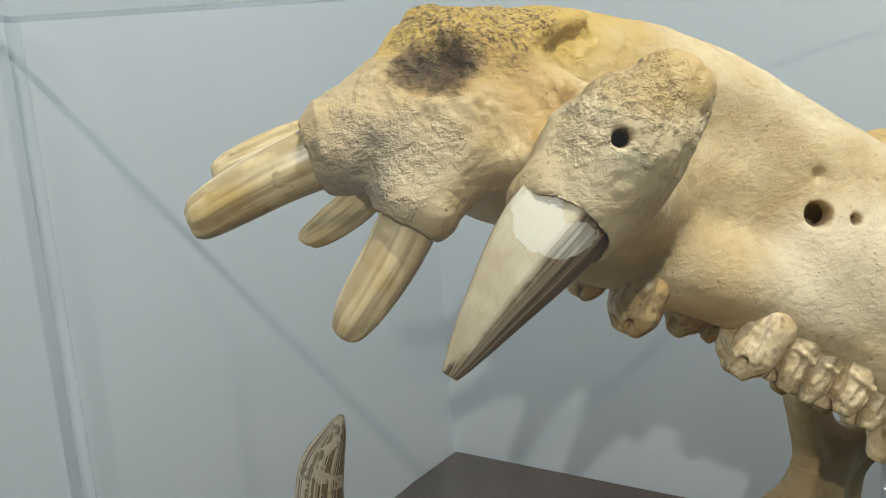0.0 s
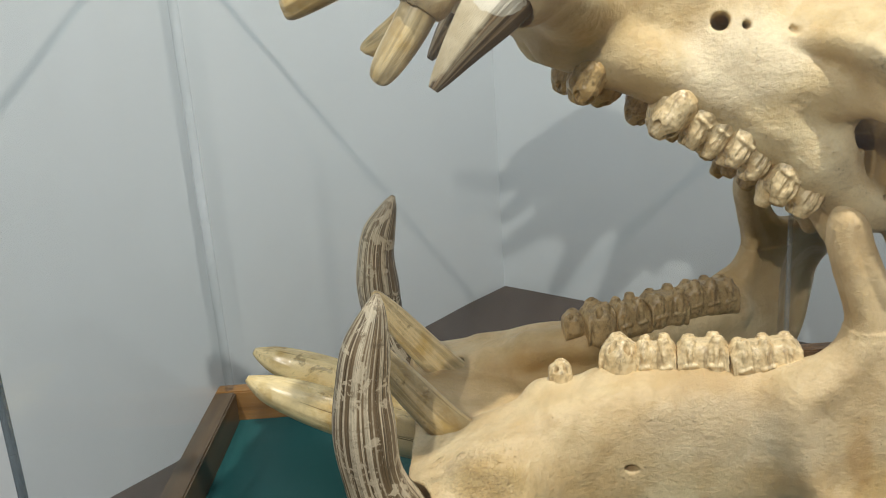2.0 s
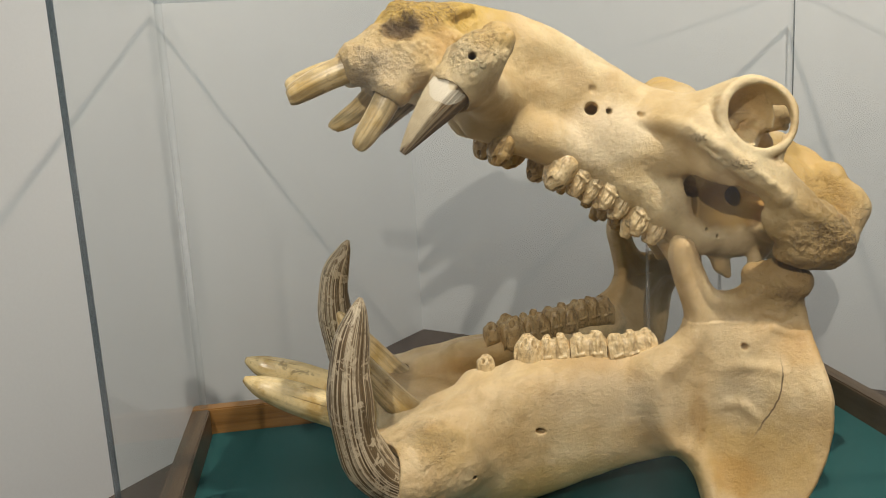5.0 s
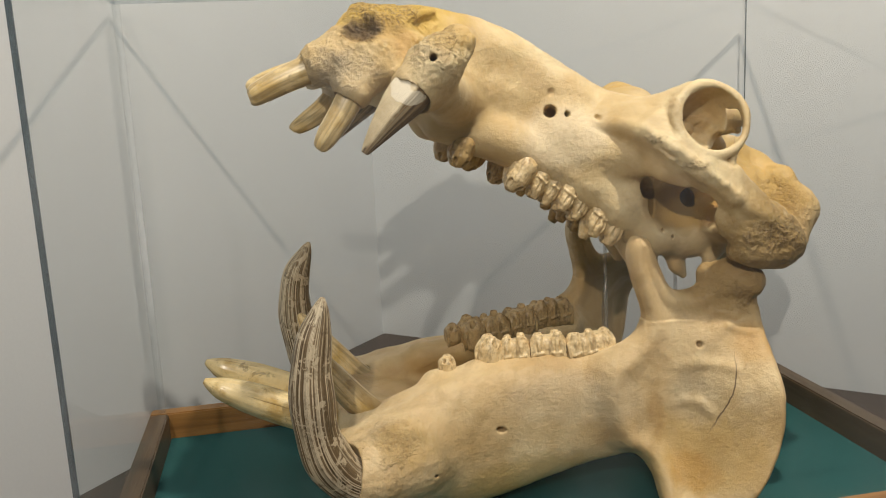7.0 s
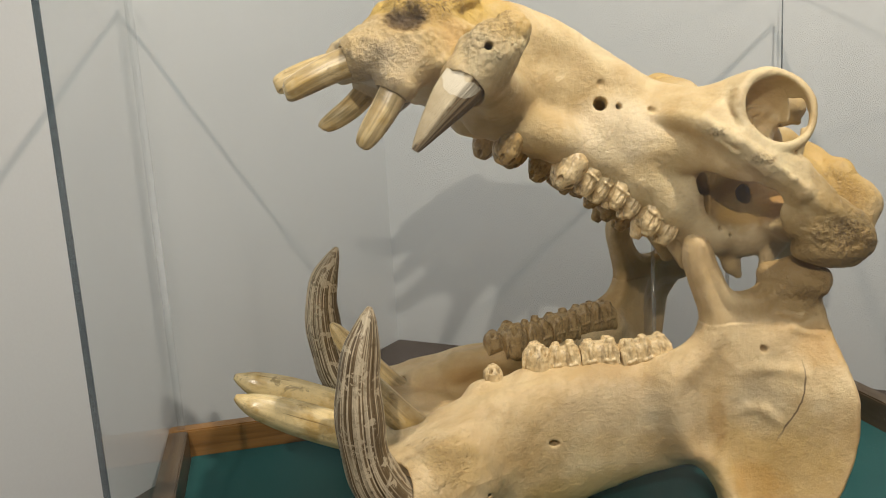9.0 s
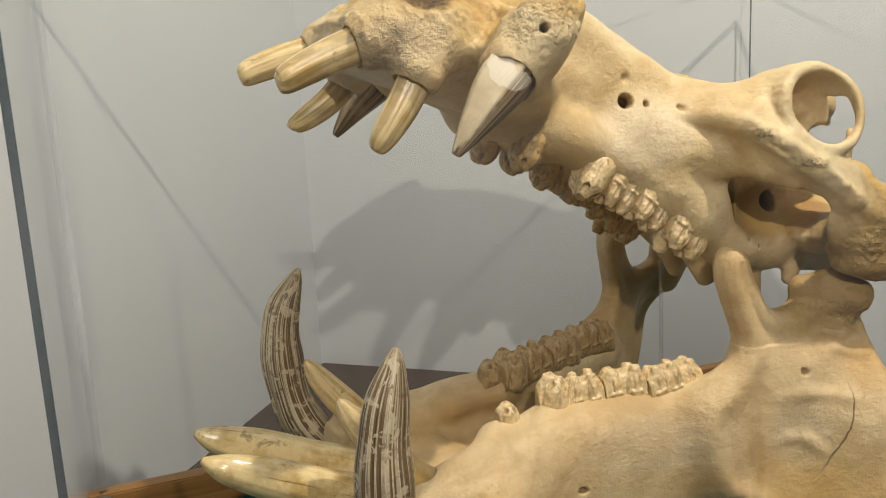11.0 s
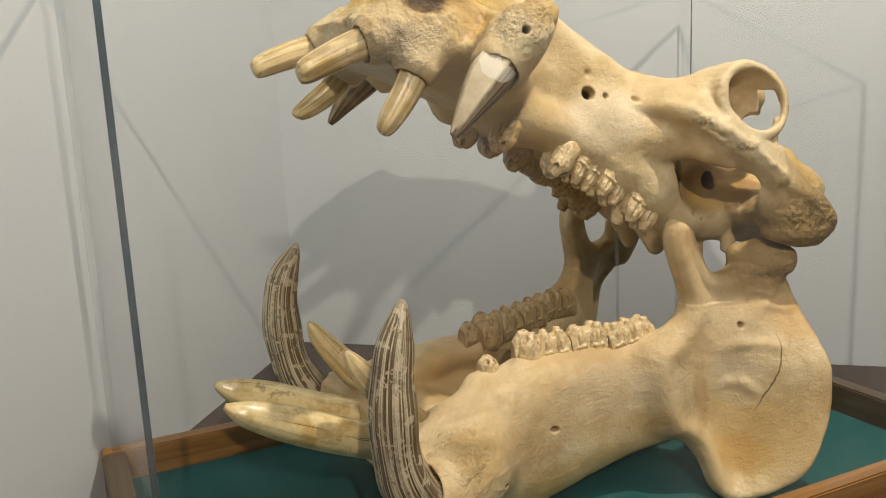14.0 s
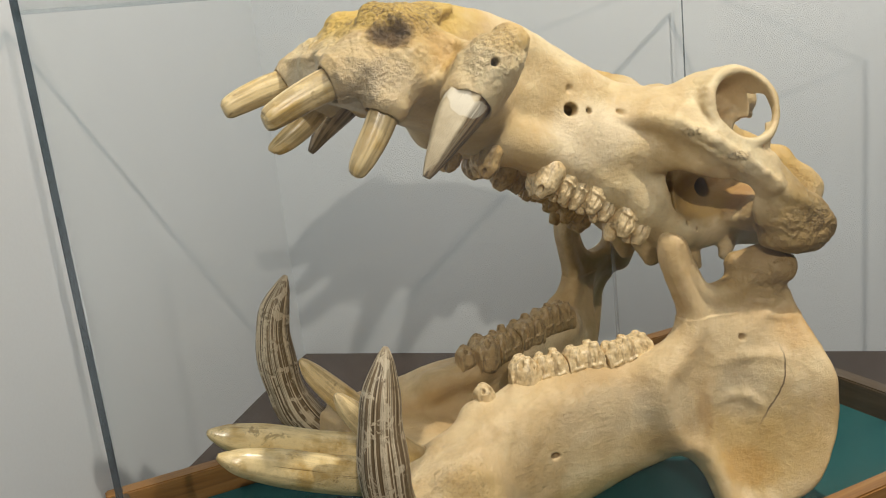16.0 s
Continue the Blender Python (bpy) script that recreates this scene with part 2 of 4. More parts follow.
CRANIUM = bone_material("cranium_bone", [
    ((0.56, 0.37, 0.06), 0.85, (0.12, 0.0, 1.285), (0.17, 0.24, 0.085)),
    ((0.52, 0.35, 0.10), 0.35, (0.115, -0.13, 1.240), (0.07, 0.09, 0.08)),
    ((0.60, 0.40, 0.08), 0.8, (0.105, -0.08, 1.284), (0.11, 0.11, 0.040)),
    ((0.48, 0.29, 0.07), 0.75, (0.122, -0.150, 1.243), (0.032, 0.06, 0.055)),
    (OCHRE, 0.7, (0.53, 0.14, 1.165), (0.09, 0.09, 0.05)),
    (GREYISH, 0.75, (0.04, 0.0, 1.205), (0.12, 0.24, 0.07)),
    ((0.42, 0.26, 0.06), 0.7, (0.078, -0.118, 1.262), (0.075, 0.06, 0.045)),
    # near-black blot: shade inside the nose pit, put into the bone colour
    ((0.075, 0.045, 0.018), 0.92, (0.066, -0.122, 1.268), (0.044, 0.048, 0.036)),
    (OCHRE, 0.55, (0.17, -0.21, 1.25), (0.07, 0.07, 0.04)),
    ((0.66, 0.45, 0.10), 0.75, (0.09, -0.02, 1.288), (0.13, 0.17, 0.045)),
    (OCHRE, 0.75, (0.68, 0.0, 1.00), (0.19, 0.22, 0.14)),
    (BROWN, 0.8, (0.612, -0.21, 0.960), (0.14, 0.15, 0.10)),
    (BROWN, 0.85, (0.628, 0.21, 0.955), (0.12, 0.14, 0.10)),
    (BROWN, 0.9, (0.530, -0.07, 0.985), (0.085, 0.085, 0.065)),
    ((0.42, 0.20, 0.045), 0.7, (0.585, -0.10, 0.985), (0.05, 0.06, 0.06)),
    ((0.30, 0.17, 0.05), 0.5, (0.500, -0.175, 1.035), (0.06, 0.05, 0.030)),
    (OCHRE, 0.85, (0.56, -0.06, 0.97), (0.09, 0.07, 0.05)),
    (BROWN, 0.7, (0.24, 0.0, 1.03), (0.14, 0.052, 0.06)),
    (PALE, 0.5, (0.36, -0.07, 1.10), (0.12, 0.07, 0.08)),
], [], [(0.98, (0.066, -0.122, 1.268), (0.055, 0.06, 0.045)), (0.95, (0.10, -0.06, 1.285), (0.11, 0.14, 0.05)), (0.45, (0.15, -0.20, 1.235), (0.06, 0.06, 0.05)), (0.3, (0.03, -0.10, 1.21), (0.08, 0.10, 0.06)),
    (0.55, (0.462, -0.165, 1.098), (0.030, 0.03, 0.012)), (0.5, (0.500, -0.205, 1.062), (0.030, 0.03, 0.012)), (0.85, (0.62, -0.20, 0.95), (0.10, 0.08, 0.07)), (0.3, (0.70, -0.08, 0.98), (0.08, 0.12, 0.08))], (1.0, 0.985, 0.90))
MANDIBLE = bone_material("mandible_bone", [
    (OCHRE, 0.6, (0.56, -0.20, 0.64), (0.18, 0.16, 0.15)),
    ((0.55, 0.31, 0.07), 0.6, (0.50, -0.20, 0.615), (0.06, 0.10, 0.05)),
    ((0.50, 0.29, 0.08), 0.65, (0.625, -0.25, 0.71), (0.035, 0.08, 0.13)),
    ((0.52, 0.30, 0.08), 0.55, (0.585, -0.22, 0.80), (0.05, 0.08, 0.05)),
    ((0.46, 0.26, 0.08), 0.5, (0.455, -0.16, 0.70), (0.025, 0.08, 0.07)),
    (PALE, 0.25, (0.40, -0.15, 0.72), (0.07, 0.08, 0.07)),
    (PALE, 0.35, (0.52, -0.19, 0.72), (0.07, 0.08, 0.07)),
    (BROWN, 0.65, (0.58, -0.17, 0.88), (0.13, 0.12, 0.08)),
    (OCHRE, 0.45, (0.30, -0.10, 0.60), (0.30, 0.12, 0.06)),
    (OCHRE, 0.4, (0.08, -0.19, 0.70), (0.07, 0.05, 0.07)),
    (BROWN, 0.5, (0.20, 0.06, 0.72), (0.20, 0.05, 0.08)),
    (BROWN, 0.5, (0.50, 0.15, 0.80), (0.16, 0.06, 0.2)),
    (PALE, 0.3, (0.33, -0.14, 0.72), (0.16, 0.06, 0.06)),
], [(0.210, 0.835, 0.348, (0.542, -0.242, 0.729), 0.078)],
    [(0.28, (0.06, -0.18, 0.70), (0.06, 0.06, 0.09)), (0.5, (0.59, -0.18, 0.87), (0.06, 0.06, 0.05))], (0.99, 0.93, 0.82))
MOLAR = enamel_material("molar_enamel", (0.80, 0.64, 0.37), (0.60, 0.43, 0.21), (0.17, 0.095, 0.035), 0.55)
# brown premolars; its colour also stands in for shade on the far upper row
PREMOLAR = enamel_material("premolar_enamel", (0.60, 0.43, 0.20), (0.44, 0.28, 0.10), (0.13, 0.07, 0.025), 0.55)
# darker copy of the molar enamel: the far lower row's shade as colour
SHADED_MOLAR = enamel_material("stained_molar_enamel", (0.50, 0.37, 0.19), (0.37, 0.25, 0.11), (0.10, 0.06, 0.025), 0.6)
TUSK = ivory_material("tusk_ivory", (0.66, 0.56, 0.39), (0.30, 0.21, 0.11), (0.07, 0.045, 0.02), 0.035, 60, 0.35, 0.42, 0.75, 0.0, 3.35, 0.36, 0.16, True)
INCISOR = ivory_material("lower_incisor_ivory", (0.84, 0.68, 0.36), (0.60, 0.42, 0.16), (0.12, 0.07, 0.025), 0.05, 7, 0.22, 0.22, 0.5)
PEG = ivory_material("incisor_ivory", (0.78, 0.62, 0.33), (0.62, 0.43, 0.15), (0.20, 0.115, 0.04), 0.04, 9, 0.45, 0.28, 0.45, 0.0, 0.0, 0.34)
CANINE = ivory_material("canine_ivory", (0.66, 0.56, 0.37), (0.33, 0.23, 0.12), (0.11, 0.07, 0.035), 0.06, 46, 0.0, 0.36, 0.0, 0.0, 0.0, 0.48, 0.10, False, 0.249)
# the far canine: darker and browner than the near one
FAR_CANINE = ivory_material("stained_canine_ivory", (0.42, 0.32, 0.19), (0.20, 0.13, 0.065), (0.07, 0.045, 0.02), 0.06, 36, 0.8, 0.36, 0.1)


def plain(name, colour, rough, grain=60, spread=0.12, relief=0.2, dist=0.001):
    m, nt, b = material(name)
    v = coords(nt)
    n = noise_tex(nt, v, grain, 5, 0.65)
    big = noise_tex(nt, v, 2.2, 3)
    lo, hi = tuple(c * (1 - spread) for c in colour), tuple(min(1, c * (1 + spread)) for c in colour)
    c = mix(nt, 0.5, ramp(nt, n, [(0.3, lo), (0.7, hi)]), ramp(nt, big, [(0.3, lo), (0.7, hi)]))
    link(nt, c, b.inputs["Base Color"])
    b.inputs["Roughness"].default_value = rough
    bump(nt, b, n, relief, dist)
    return m


WALL = plain("painted_wall", (0.58, 0.612, 0.632), 0.6, 180, 0.03, 0.12, 0.0006)
CEILING = plain("ceiling_paint", (0.7, 0.7, 0.68), 0.8)
CARPET = plain("brown_carpet", (0.085, 0.066, 0.056), 0.95, 420, 0.4, 0.9, 0.003)
FLOOR = plain("hall_floor", (0.22, 0.20, 0.18), 0.5)
CLOTH = plain("green_cloth", (0.008, 0.080, 0.080), 0.9, 700, 0.18, 0.5, 0.0008)


def wood_material(name, deep, middle, light):
    m, nt, b = material(name)
    v = coords(nt, (1.5, 38, 38))
    g = noise_tex(nt, v, 2.2, 5, 0.6, 0.5)
    c = ramp(nt, g, [(0.3, deep), (0.55, middle), (0.75, light)])
    link(nt, c, b.inputs["Base Color"])
    b.inputs["Roughness"].default_value = 0.38
    bump(nt, b, g, 0.15, 0.0006)
    return m


WOOD = wood_material("varnished_wood", (0.17, 0.080, 0.020), (0.29, 0.145, 0.042), (0.37, 0.205, 0.07))
# darker copy of the same wood; the end rails' shade is in the colour
SHADED_WOOD = wood_material("shaded_varnished_wood", (0.060, 0.040, 0.022), (0.095, 0.064, 0.034), (0.13, 0.09, 0.05))


def clear_material(name, tint, gloss_low, gloss_top, rough, haze):
    """Clear acrylic sheet: lets light straight through, with a gloss and a faint bloom of dust."""
    m, nt, b = material(name)
    nt.nodes.remove(b)
    out = nt.nodes["Material Output"]
    clear, shine = nt.nodes.new("ShaderNodeBsdfTransparent"), nt.nodes.new("ShaderNodeBsdfGlossy")
    dust = nt.nodes.new("ShaderNodeBsdfDiffuse")
    clear.inputs["Color"].default_value = (*tint, 1)
    shine.inputs["Roughness"].default_value = rough
    dust.inputs["Color"].default_value = (0.8, 0.82, 0.85, 1)
    face = nt.nodes.new("ShaderNodeLayerWeight")
    face.inputs["Blend"].default_value = 0.5
    gloss = maths(nt, "ADD", maths(nt, "MULTIPLY", maths(nt, "POWER", face.outputs["Facing"], 5), gloss_top), gloss_low)
    a, c = nt.nodes.new("ShaderNodeMixShader"), nt.nodes.new("ShaderNodeMixShader")
    link(nt, gloss, a.inputs[0])
    link(nt, clear.outputs[0], a.inputs[1])
    link(nt, shine.outputs[0], a.inputs[2])
    smear = noise_tex(nt, coords(nt, (2.0, 2.0, 0.6)), 3.0, 4, 0.6)
    link(nt, maths(nt, "MULTIPLY", grey(nt, smear, 0.42, 0.72), haze), c.inputs[0])
    link(nt, a.outputs[0], c.inputs[1])
    link(nt, dust.outputs[0], c.inputs[2])
    link(nt, c.outputs[0], out.inputs["Surface"])
    return m


ACRYLIC = clear_material("clear_acrylic", (0.99, 0.995, 0.995), 0.014, 0.35, 0.02, 0.03)
PALE_EDGE = clear_material("pale_acrylic_joint", (0.96, 0.975, 0.98), 0.06, 0.5, 0.2, 0.38)
FAINT_EDGE = clear_material("faint_acrylic_edge", (0.86, 0.90, 0.92), 0.05, 0.4, 0.15, 0.25)
EDGE = clear_material("acrylic_edge", (0.40, 0.45, 0.48), 0.04, 0.5, 0.15, 0.30)
ROD = clear_material("acrylic_rod", (0.96, 0.97, 0.98), 0.10, 0.8, 0.08, 0.7)

# ---- building tools ----


def mesh_object(name, me, mat, parent=None, label=""):
    me.materials.append(mat)
    ob = new(name, me)
    if parent:
        ob.parent = parent
    if label:
        ob["label"] = label
    return ob


def part(name, bm, mat, parent=None, label="", smooth=False):
    me = bpy.data.meshes.new(name)
    bm.normal_update()
    bm.to_mesh(me)
    bm.free()
    if smooth:
        me.shade_smooth()
    return mesh_object(name, me, mat, parent, label)


def thing(name, label, category, at=(0, 0, 0), kind=""):
    ob = new(name)
    ob.location = at
    ob.empty_display_size = 0.05
    return tagged(ob, label, category, "", kind)


def box(lo, hi, bevel=0.0):
    bm = bmesh.new()
    bmesh.ops.create_cube(bm, size=1)
    for v in bm.verts:
        v.co = Vector([(a + b) / 2 + c * (b - a) for a, b, c in zip(lo, hi, v.co)])
    if bevel:
        bmesh.ops.bevel(bm, geom=bm.edges[:], offset=bevel, segments=2, affect="EDGES")
    return bm


def value_noise(p, scale, seed):
    """Smooth noise from -1 to 1 at the rows of p."""
    q = p * scale
    i = np.floor(q).astype(np.int64)
    f = q - i
    f = f * f * (3 - 2 * f)
    total = np.zeros(len(p))
    for n in range(8):
        o = np.array([n & 1, n >> 1 & 1, n >> 2 & 1])
        k = (i + o) @ np.array([73856093, 19349663, 83492791]) + seed * 7919
        k = (k ^ (k >> 13)) * 1274126177 & 0x7FFFFFFF
        k = (k ^ (k >> 15)) & 0xFFFF
        total += (k / 32767.5 - 1) * np.prod(np.where(o, f, 1 - f), axis=1)
    return total


def blend(a, b, k):
    h = np.clip(0.5 + 0.5 * (b - a) / k, 0, 1)
    return b + (a - b) * h - k * h * (1 - h)


class Clay:
    """A solid as a field of distances over a grid, to which round forms are added and from which they are cut.
    Mirrored solids are worked as one half, w being the distance from the middle plane."""

    def __init__(self, lo, hi, step, mirrored=True):
        self.h, self.lo, self.mirrored = step, np.array(lo, float), mirrored
        n = [int(math.ceil((b - a) / step)) for a, b in zip(lo, hi)]
        if mirrored:
            self.lo[1] = step / 2
            n[1] = int(math.ceil(hi[1] / step))
        self.axes = [self.lo[i] + step * np.arange(n[i]) for i in range(3)]
        self.d = np.full(n, 0.06, np.float32)

    def window(self, lo, hi):
        s = []
        for i in range(3):
            a = int(max(0, math.floor((lo[i] - self.lo[i]) / self.h)))
            b = int(min(len(self.axes[i]), math.ceil((hi[i] - self.lo[i]) / self.h) + 1))
            s.append(slice(a, max(a, b)))
        return tuple(s), np.meshgrid(*[self.axes[i][s[i]] for i in range(3)], indexing="ij", sparse=True)

    def merge(self, s, b, k, cut):
        if b.size:
            self.d[s] = -blend(-self.d[s], b, k) if cut else blend(self.d[s], b, k)

    def chain(self, pts, k=0.02, cut=False):
        """Rounded cones from point to point; each point is x, w, z, radius."""
        for p, q in zip(pts, pts[1:] if len(pts) > 1 else pts):
            p, q = np.array(p, float), np.array(q, float)
            m = max(p[3], q[3]) + k + 3 * self.h
            s, (x, y, z) = self.window(np.minimum(p, q)[:3] - m, np.maximum(p, q)[:3] + m)
            v = q[:3] - p[:3]
            t = np.clip(((x - p[0]) * v[0] + (y - p[1]) * v[1] + (z - p[2]) * v[2]) / max(v @ v, 1e-9), 0, 1)
            b = np.sqrt((x - p[0] - t * v[0]) ** 2 + (y - p[1] - t * v[1]) ** 2 + (z - p[2] - t * v[2]) ** 2) - (p[3] + t * (q[3] - p[3]))
            self.merge(s, b, k, cut)

    def sheet(self, one, two, radius, bow=0.0, rows=7, k=0.012):
        """A thin curved slab between two edge curves with as many points each; bow pushes its middle inwards."""
        a, b = np.array(one, float), np.array(two, float)
        for s in np.linspace(0, 1, rows):
            mid = a * (1 - s) + b * s
            mid[:, 1] -= bow * 4 * s * (1 - s)
            self.chain([(*p, radius) for p in mid], k)

    def ball(self, c, r, k=0.02, cut=False, tilt=0.0):
        """An ellipsoid, turned by tilt degrees in the side view."""
        m = max(r) + k + 3 * self.h
        s, (x, y, z) = self.window(np.array(c) - m, np.array(c) + m)
        ca, sa = math.cos(radians(tilt)), math.sin(radians(tilt))
        u, v, w = (x - c[0]) * ca + (z - c[2]) * sa, (z - c[2]) * ca - (x - c[0]) * sa, y - c[1]
        f = np.sqrt((u / r[0]) ** 2 + (w / r[1]) ** 2 + (v / r[2]) ** 2)
        g = np.sqrt((u / r[0] ** 2) ** 2 + (w / r[1] ** 2) ** 2 + (v / r[2] ** 2) ** 2) + 1e-6
        self.merge(s, f * (f - 1) / g, k, cut)

    def loft(self, rows, k=0.02, power=2.3, cut=False):
        """A body along x; each row is x, bottom, top, middle w, half width."""
        r = np.array(rows, float)
        s, (x, y, z) = self.window((r[0, 0] - 0.03, 0 if self.mirrored else -1, r[:, 1].min() - 0.05), (r[-1, 0] + 0.03, 1, r[:, 2].max() + 0.05))
        xs = x.ravel()

        def along(col):
            fine = np.linspace(r[0, 0], r[-1, 0], 400)
            vals = np.interp(fine, r[:, 0], col)
            n = 29
            vals = np.convolve(np.pad(vals, n, "edge"), np.ones(n) / n, "same")[n:-n]
            return np.interp(xs, fine, vals)[:, None, None]

        zb, zt, wc, hw = (along(r[:, i]) for i in (1, 2, 3, 4))
        zc, hh = (zb + zt) / 2, (zt - zb) / 2
        f = (np.abs((y - wc) / hw) ** power + np.abs((z - zc) / hh) ** power) ** (1 / power)
        b = (f - 1) * np.minimum(hw, hh)
        b = np.maximum(b, np.maximum(r[0, 0] - x, x - r[-1, 0]) + 0 * b)
        self.merge(s, b, k, cut)

    def plate(self, outline, middle, thick, rim, k=0.02):
        """An upright plate with a rounded outline in the side view; middle and thick give w and half thickness."""
        o = np.array(outline, float)
        for _ in range(2):
            nxt = np.roll(o, -1, axis=0)
            o = np.stack([0.75 * o + 0.25 * nxt, 0.25 * o + 0.75 * nxt], axis=1).reshape(-1, 2)
        s, (x, y, z) = self.window((o[:, 0].min() - 0.04, 0, o[:, 1].min() - 0.04), (o[:, 0].max() + 0.04, 1, o[:, 1].max() + 0.04))
        px, pz = x[:, 0, :], z[:, 0, :]
        px, pz = px + 0 * pz, pz + 0 * px
        d, sign = np.full(px.shape, 1e9), np.ones(px.shape)
        for (ax, az), (bx, bz) in zip(o, np.roll(o, 1, axis=0)):
            ex, ez, wx, wz = bx - ax, bz - az, px - ax, pz - az
            t = np.clip((wx * ex + wz * ez) / (ex * ex + ez * ez), 0, 1)
            d = np.minimum(d, (wx - ex * t) ** 2 + (wz - ez * t) ** 2)
            a, b, c = pz >= az, pz < bz, ex * wz > ez * wx
            sign = np.where((a & b & c) | (~a & ~b & ~c), -sign, sign)
        flat = (sign * np.sqrt(d))
        t = thick + rim * np.exp(-((flat + 0.012) / 0.016) ** 2)
        q = np.abs(y - middle(px, pz)[:, None, :]) - t[:, None, :]
        e = (flat + 0.012)[:, None, :]
        q = q + 0.012
        b = np.minimum(np.maximum(q, e), 0) + np.sqrt(np.maximum(q, 0) ** 2 + np.maximum(e, 0) ** 2) - 0.012
        self.merge(s, b, k, False)

    def mesh(self, name):
        d, lo = self.d, self.lo.copy()
        if self.mirrored:
            d = np.concatenate([d[:, ::-1], d], axis=1)
            lo[1] = -self.axes[1][-1]
        d = np.pad(d, 1, constant_values=0.05)
        lo -= self.h
        inside = d < 0
        n = np.array(d.shape) - 1
        count = np.zeros(n, np.int8)
        corner = [(i, j, k) for i in (0, 1) for j in (0, 1) for k in (0, 1)]
        for c in corner:
            count += inside[c[0]:n[0] + c[0], c[1]:n[1] + c[1], c[2]:n[2] + c[2]]
        cells = np.argwhere((count > 0) & (count < 8))
        index = np.full(n, -1, np.int64)
        index[tuple(cells.T)] = np.arange(len(cells))
        place, hits = np.zeros((len(cells), 3)), np.zeros(len(cells))
        for a in corner:
            for axis in range(3):
                if a[axis]:
                    continue
                b = np.array(a)
                b[axis] = 1
                va, vb = d[tuple((cells + a).T)], d[tuple((cells + b).T)]
                on = (va < 0) != (vb < 0)
                t = np.where(on, va / np.where(on, va - vb, 1), 0)
                p = np.array(a, float) + t[:, None] * (b - np.array(a))
                place += p * on[:, None]
                hits += on
        verts = lo + self.h * (cells + place / hits[:, None])
        faces = []
        for axis in range(3):
            o1, o2 = [(1, 2), (2, 0), (0, 1)][axis]
            sl = [slice(1, -1)] * 3
            sl[axis] = slice(0, -1)
            hi = [slice(1, -1)] * 3
            hi[axis] = slice(1, None)
            a, b = inside[tuple(sl)], inside[tuple(hi)]
            at = np.argwhere(a != b)
            flip = ~a[tuple(at.T)]
            for i in range(3):
                if i != axis:
                    at[:, i] += 1
            u, v = np.zeros(3, int), np.zeros(3, int)
            u[o1], v[o2] = 1, 1
            quad = np.stack([index[tuple((at - u - v).T)], index[tuple((at - v).T)], index[tuple(at.T)], index[tuple((at - u).T)]], axis=1)
            quad[flip] = quad[flip][:, ::-1]
            faces.append(quad)
        return verts, np.concatenate(faces)


def solid_mesh(name, verts, faces):
    me = bpy.data.meshes.new(name)
    me.vertices.add(len(verts))
    me.vertices.foreach_set("co", np.ascontiguousarray(verts, np.float32).ravel())
    me.loops.add(faces.size)
    me.loops.foreach_set("vertex_index", faces.astype(np.int32).ravel())
    me.polygons.add(len(faces))
    me.polygons.foreach_set("loop_start", np.arange(0, faces.size, 4, dtype=np.int32))
    me.update(calc_edges=True)
    me.validate()
    me.shade_smooth()
    return me


def vertex_normals(verts, faces):
    a = np.cross(verts[faces[:, 2]] - verts[faces[:, 0]], verts[faces[:, 3]] - verts[faces[:, 1]])
    nrm = np.zeros_like(verts)
    for i in range(4):
        np.add.at(nrm, faces[:, i], a)
    return nrm / (np.linalg.norm(nrm, axis=1)[:, None] + 1e-12)


def weather(verts, faces, layers, zones=()):
    """Uneven surface: layers of (scale, depth), stronger in zones of (centre, radius, factor)."""
    nrm = vertex_normals(verts, faces)
    gain = np.ones(len(verts))
    for c, r, f in zones:
        gain += f * np.exp(-(((verts - np.array(c)) / np.array(r)) ** 2).sum(1))
    out = np.zeros(len(verts))
    for i, (scale, depth, zoned) in enumerate(layers):
        out += value_noise(verts, scale, i + 3) * depth * (gain if zoned else 1)
    return verts + nrm * out[:, None]


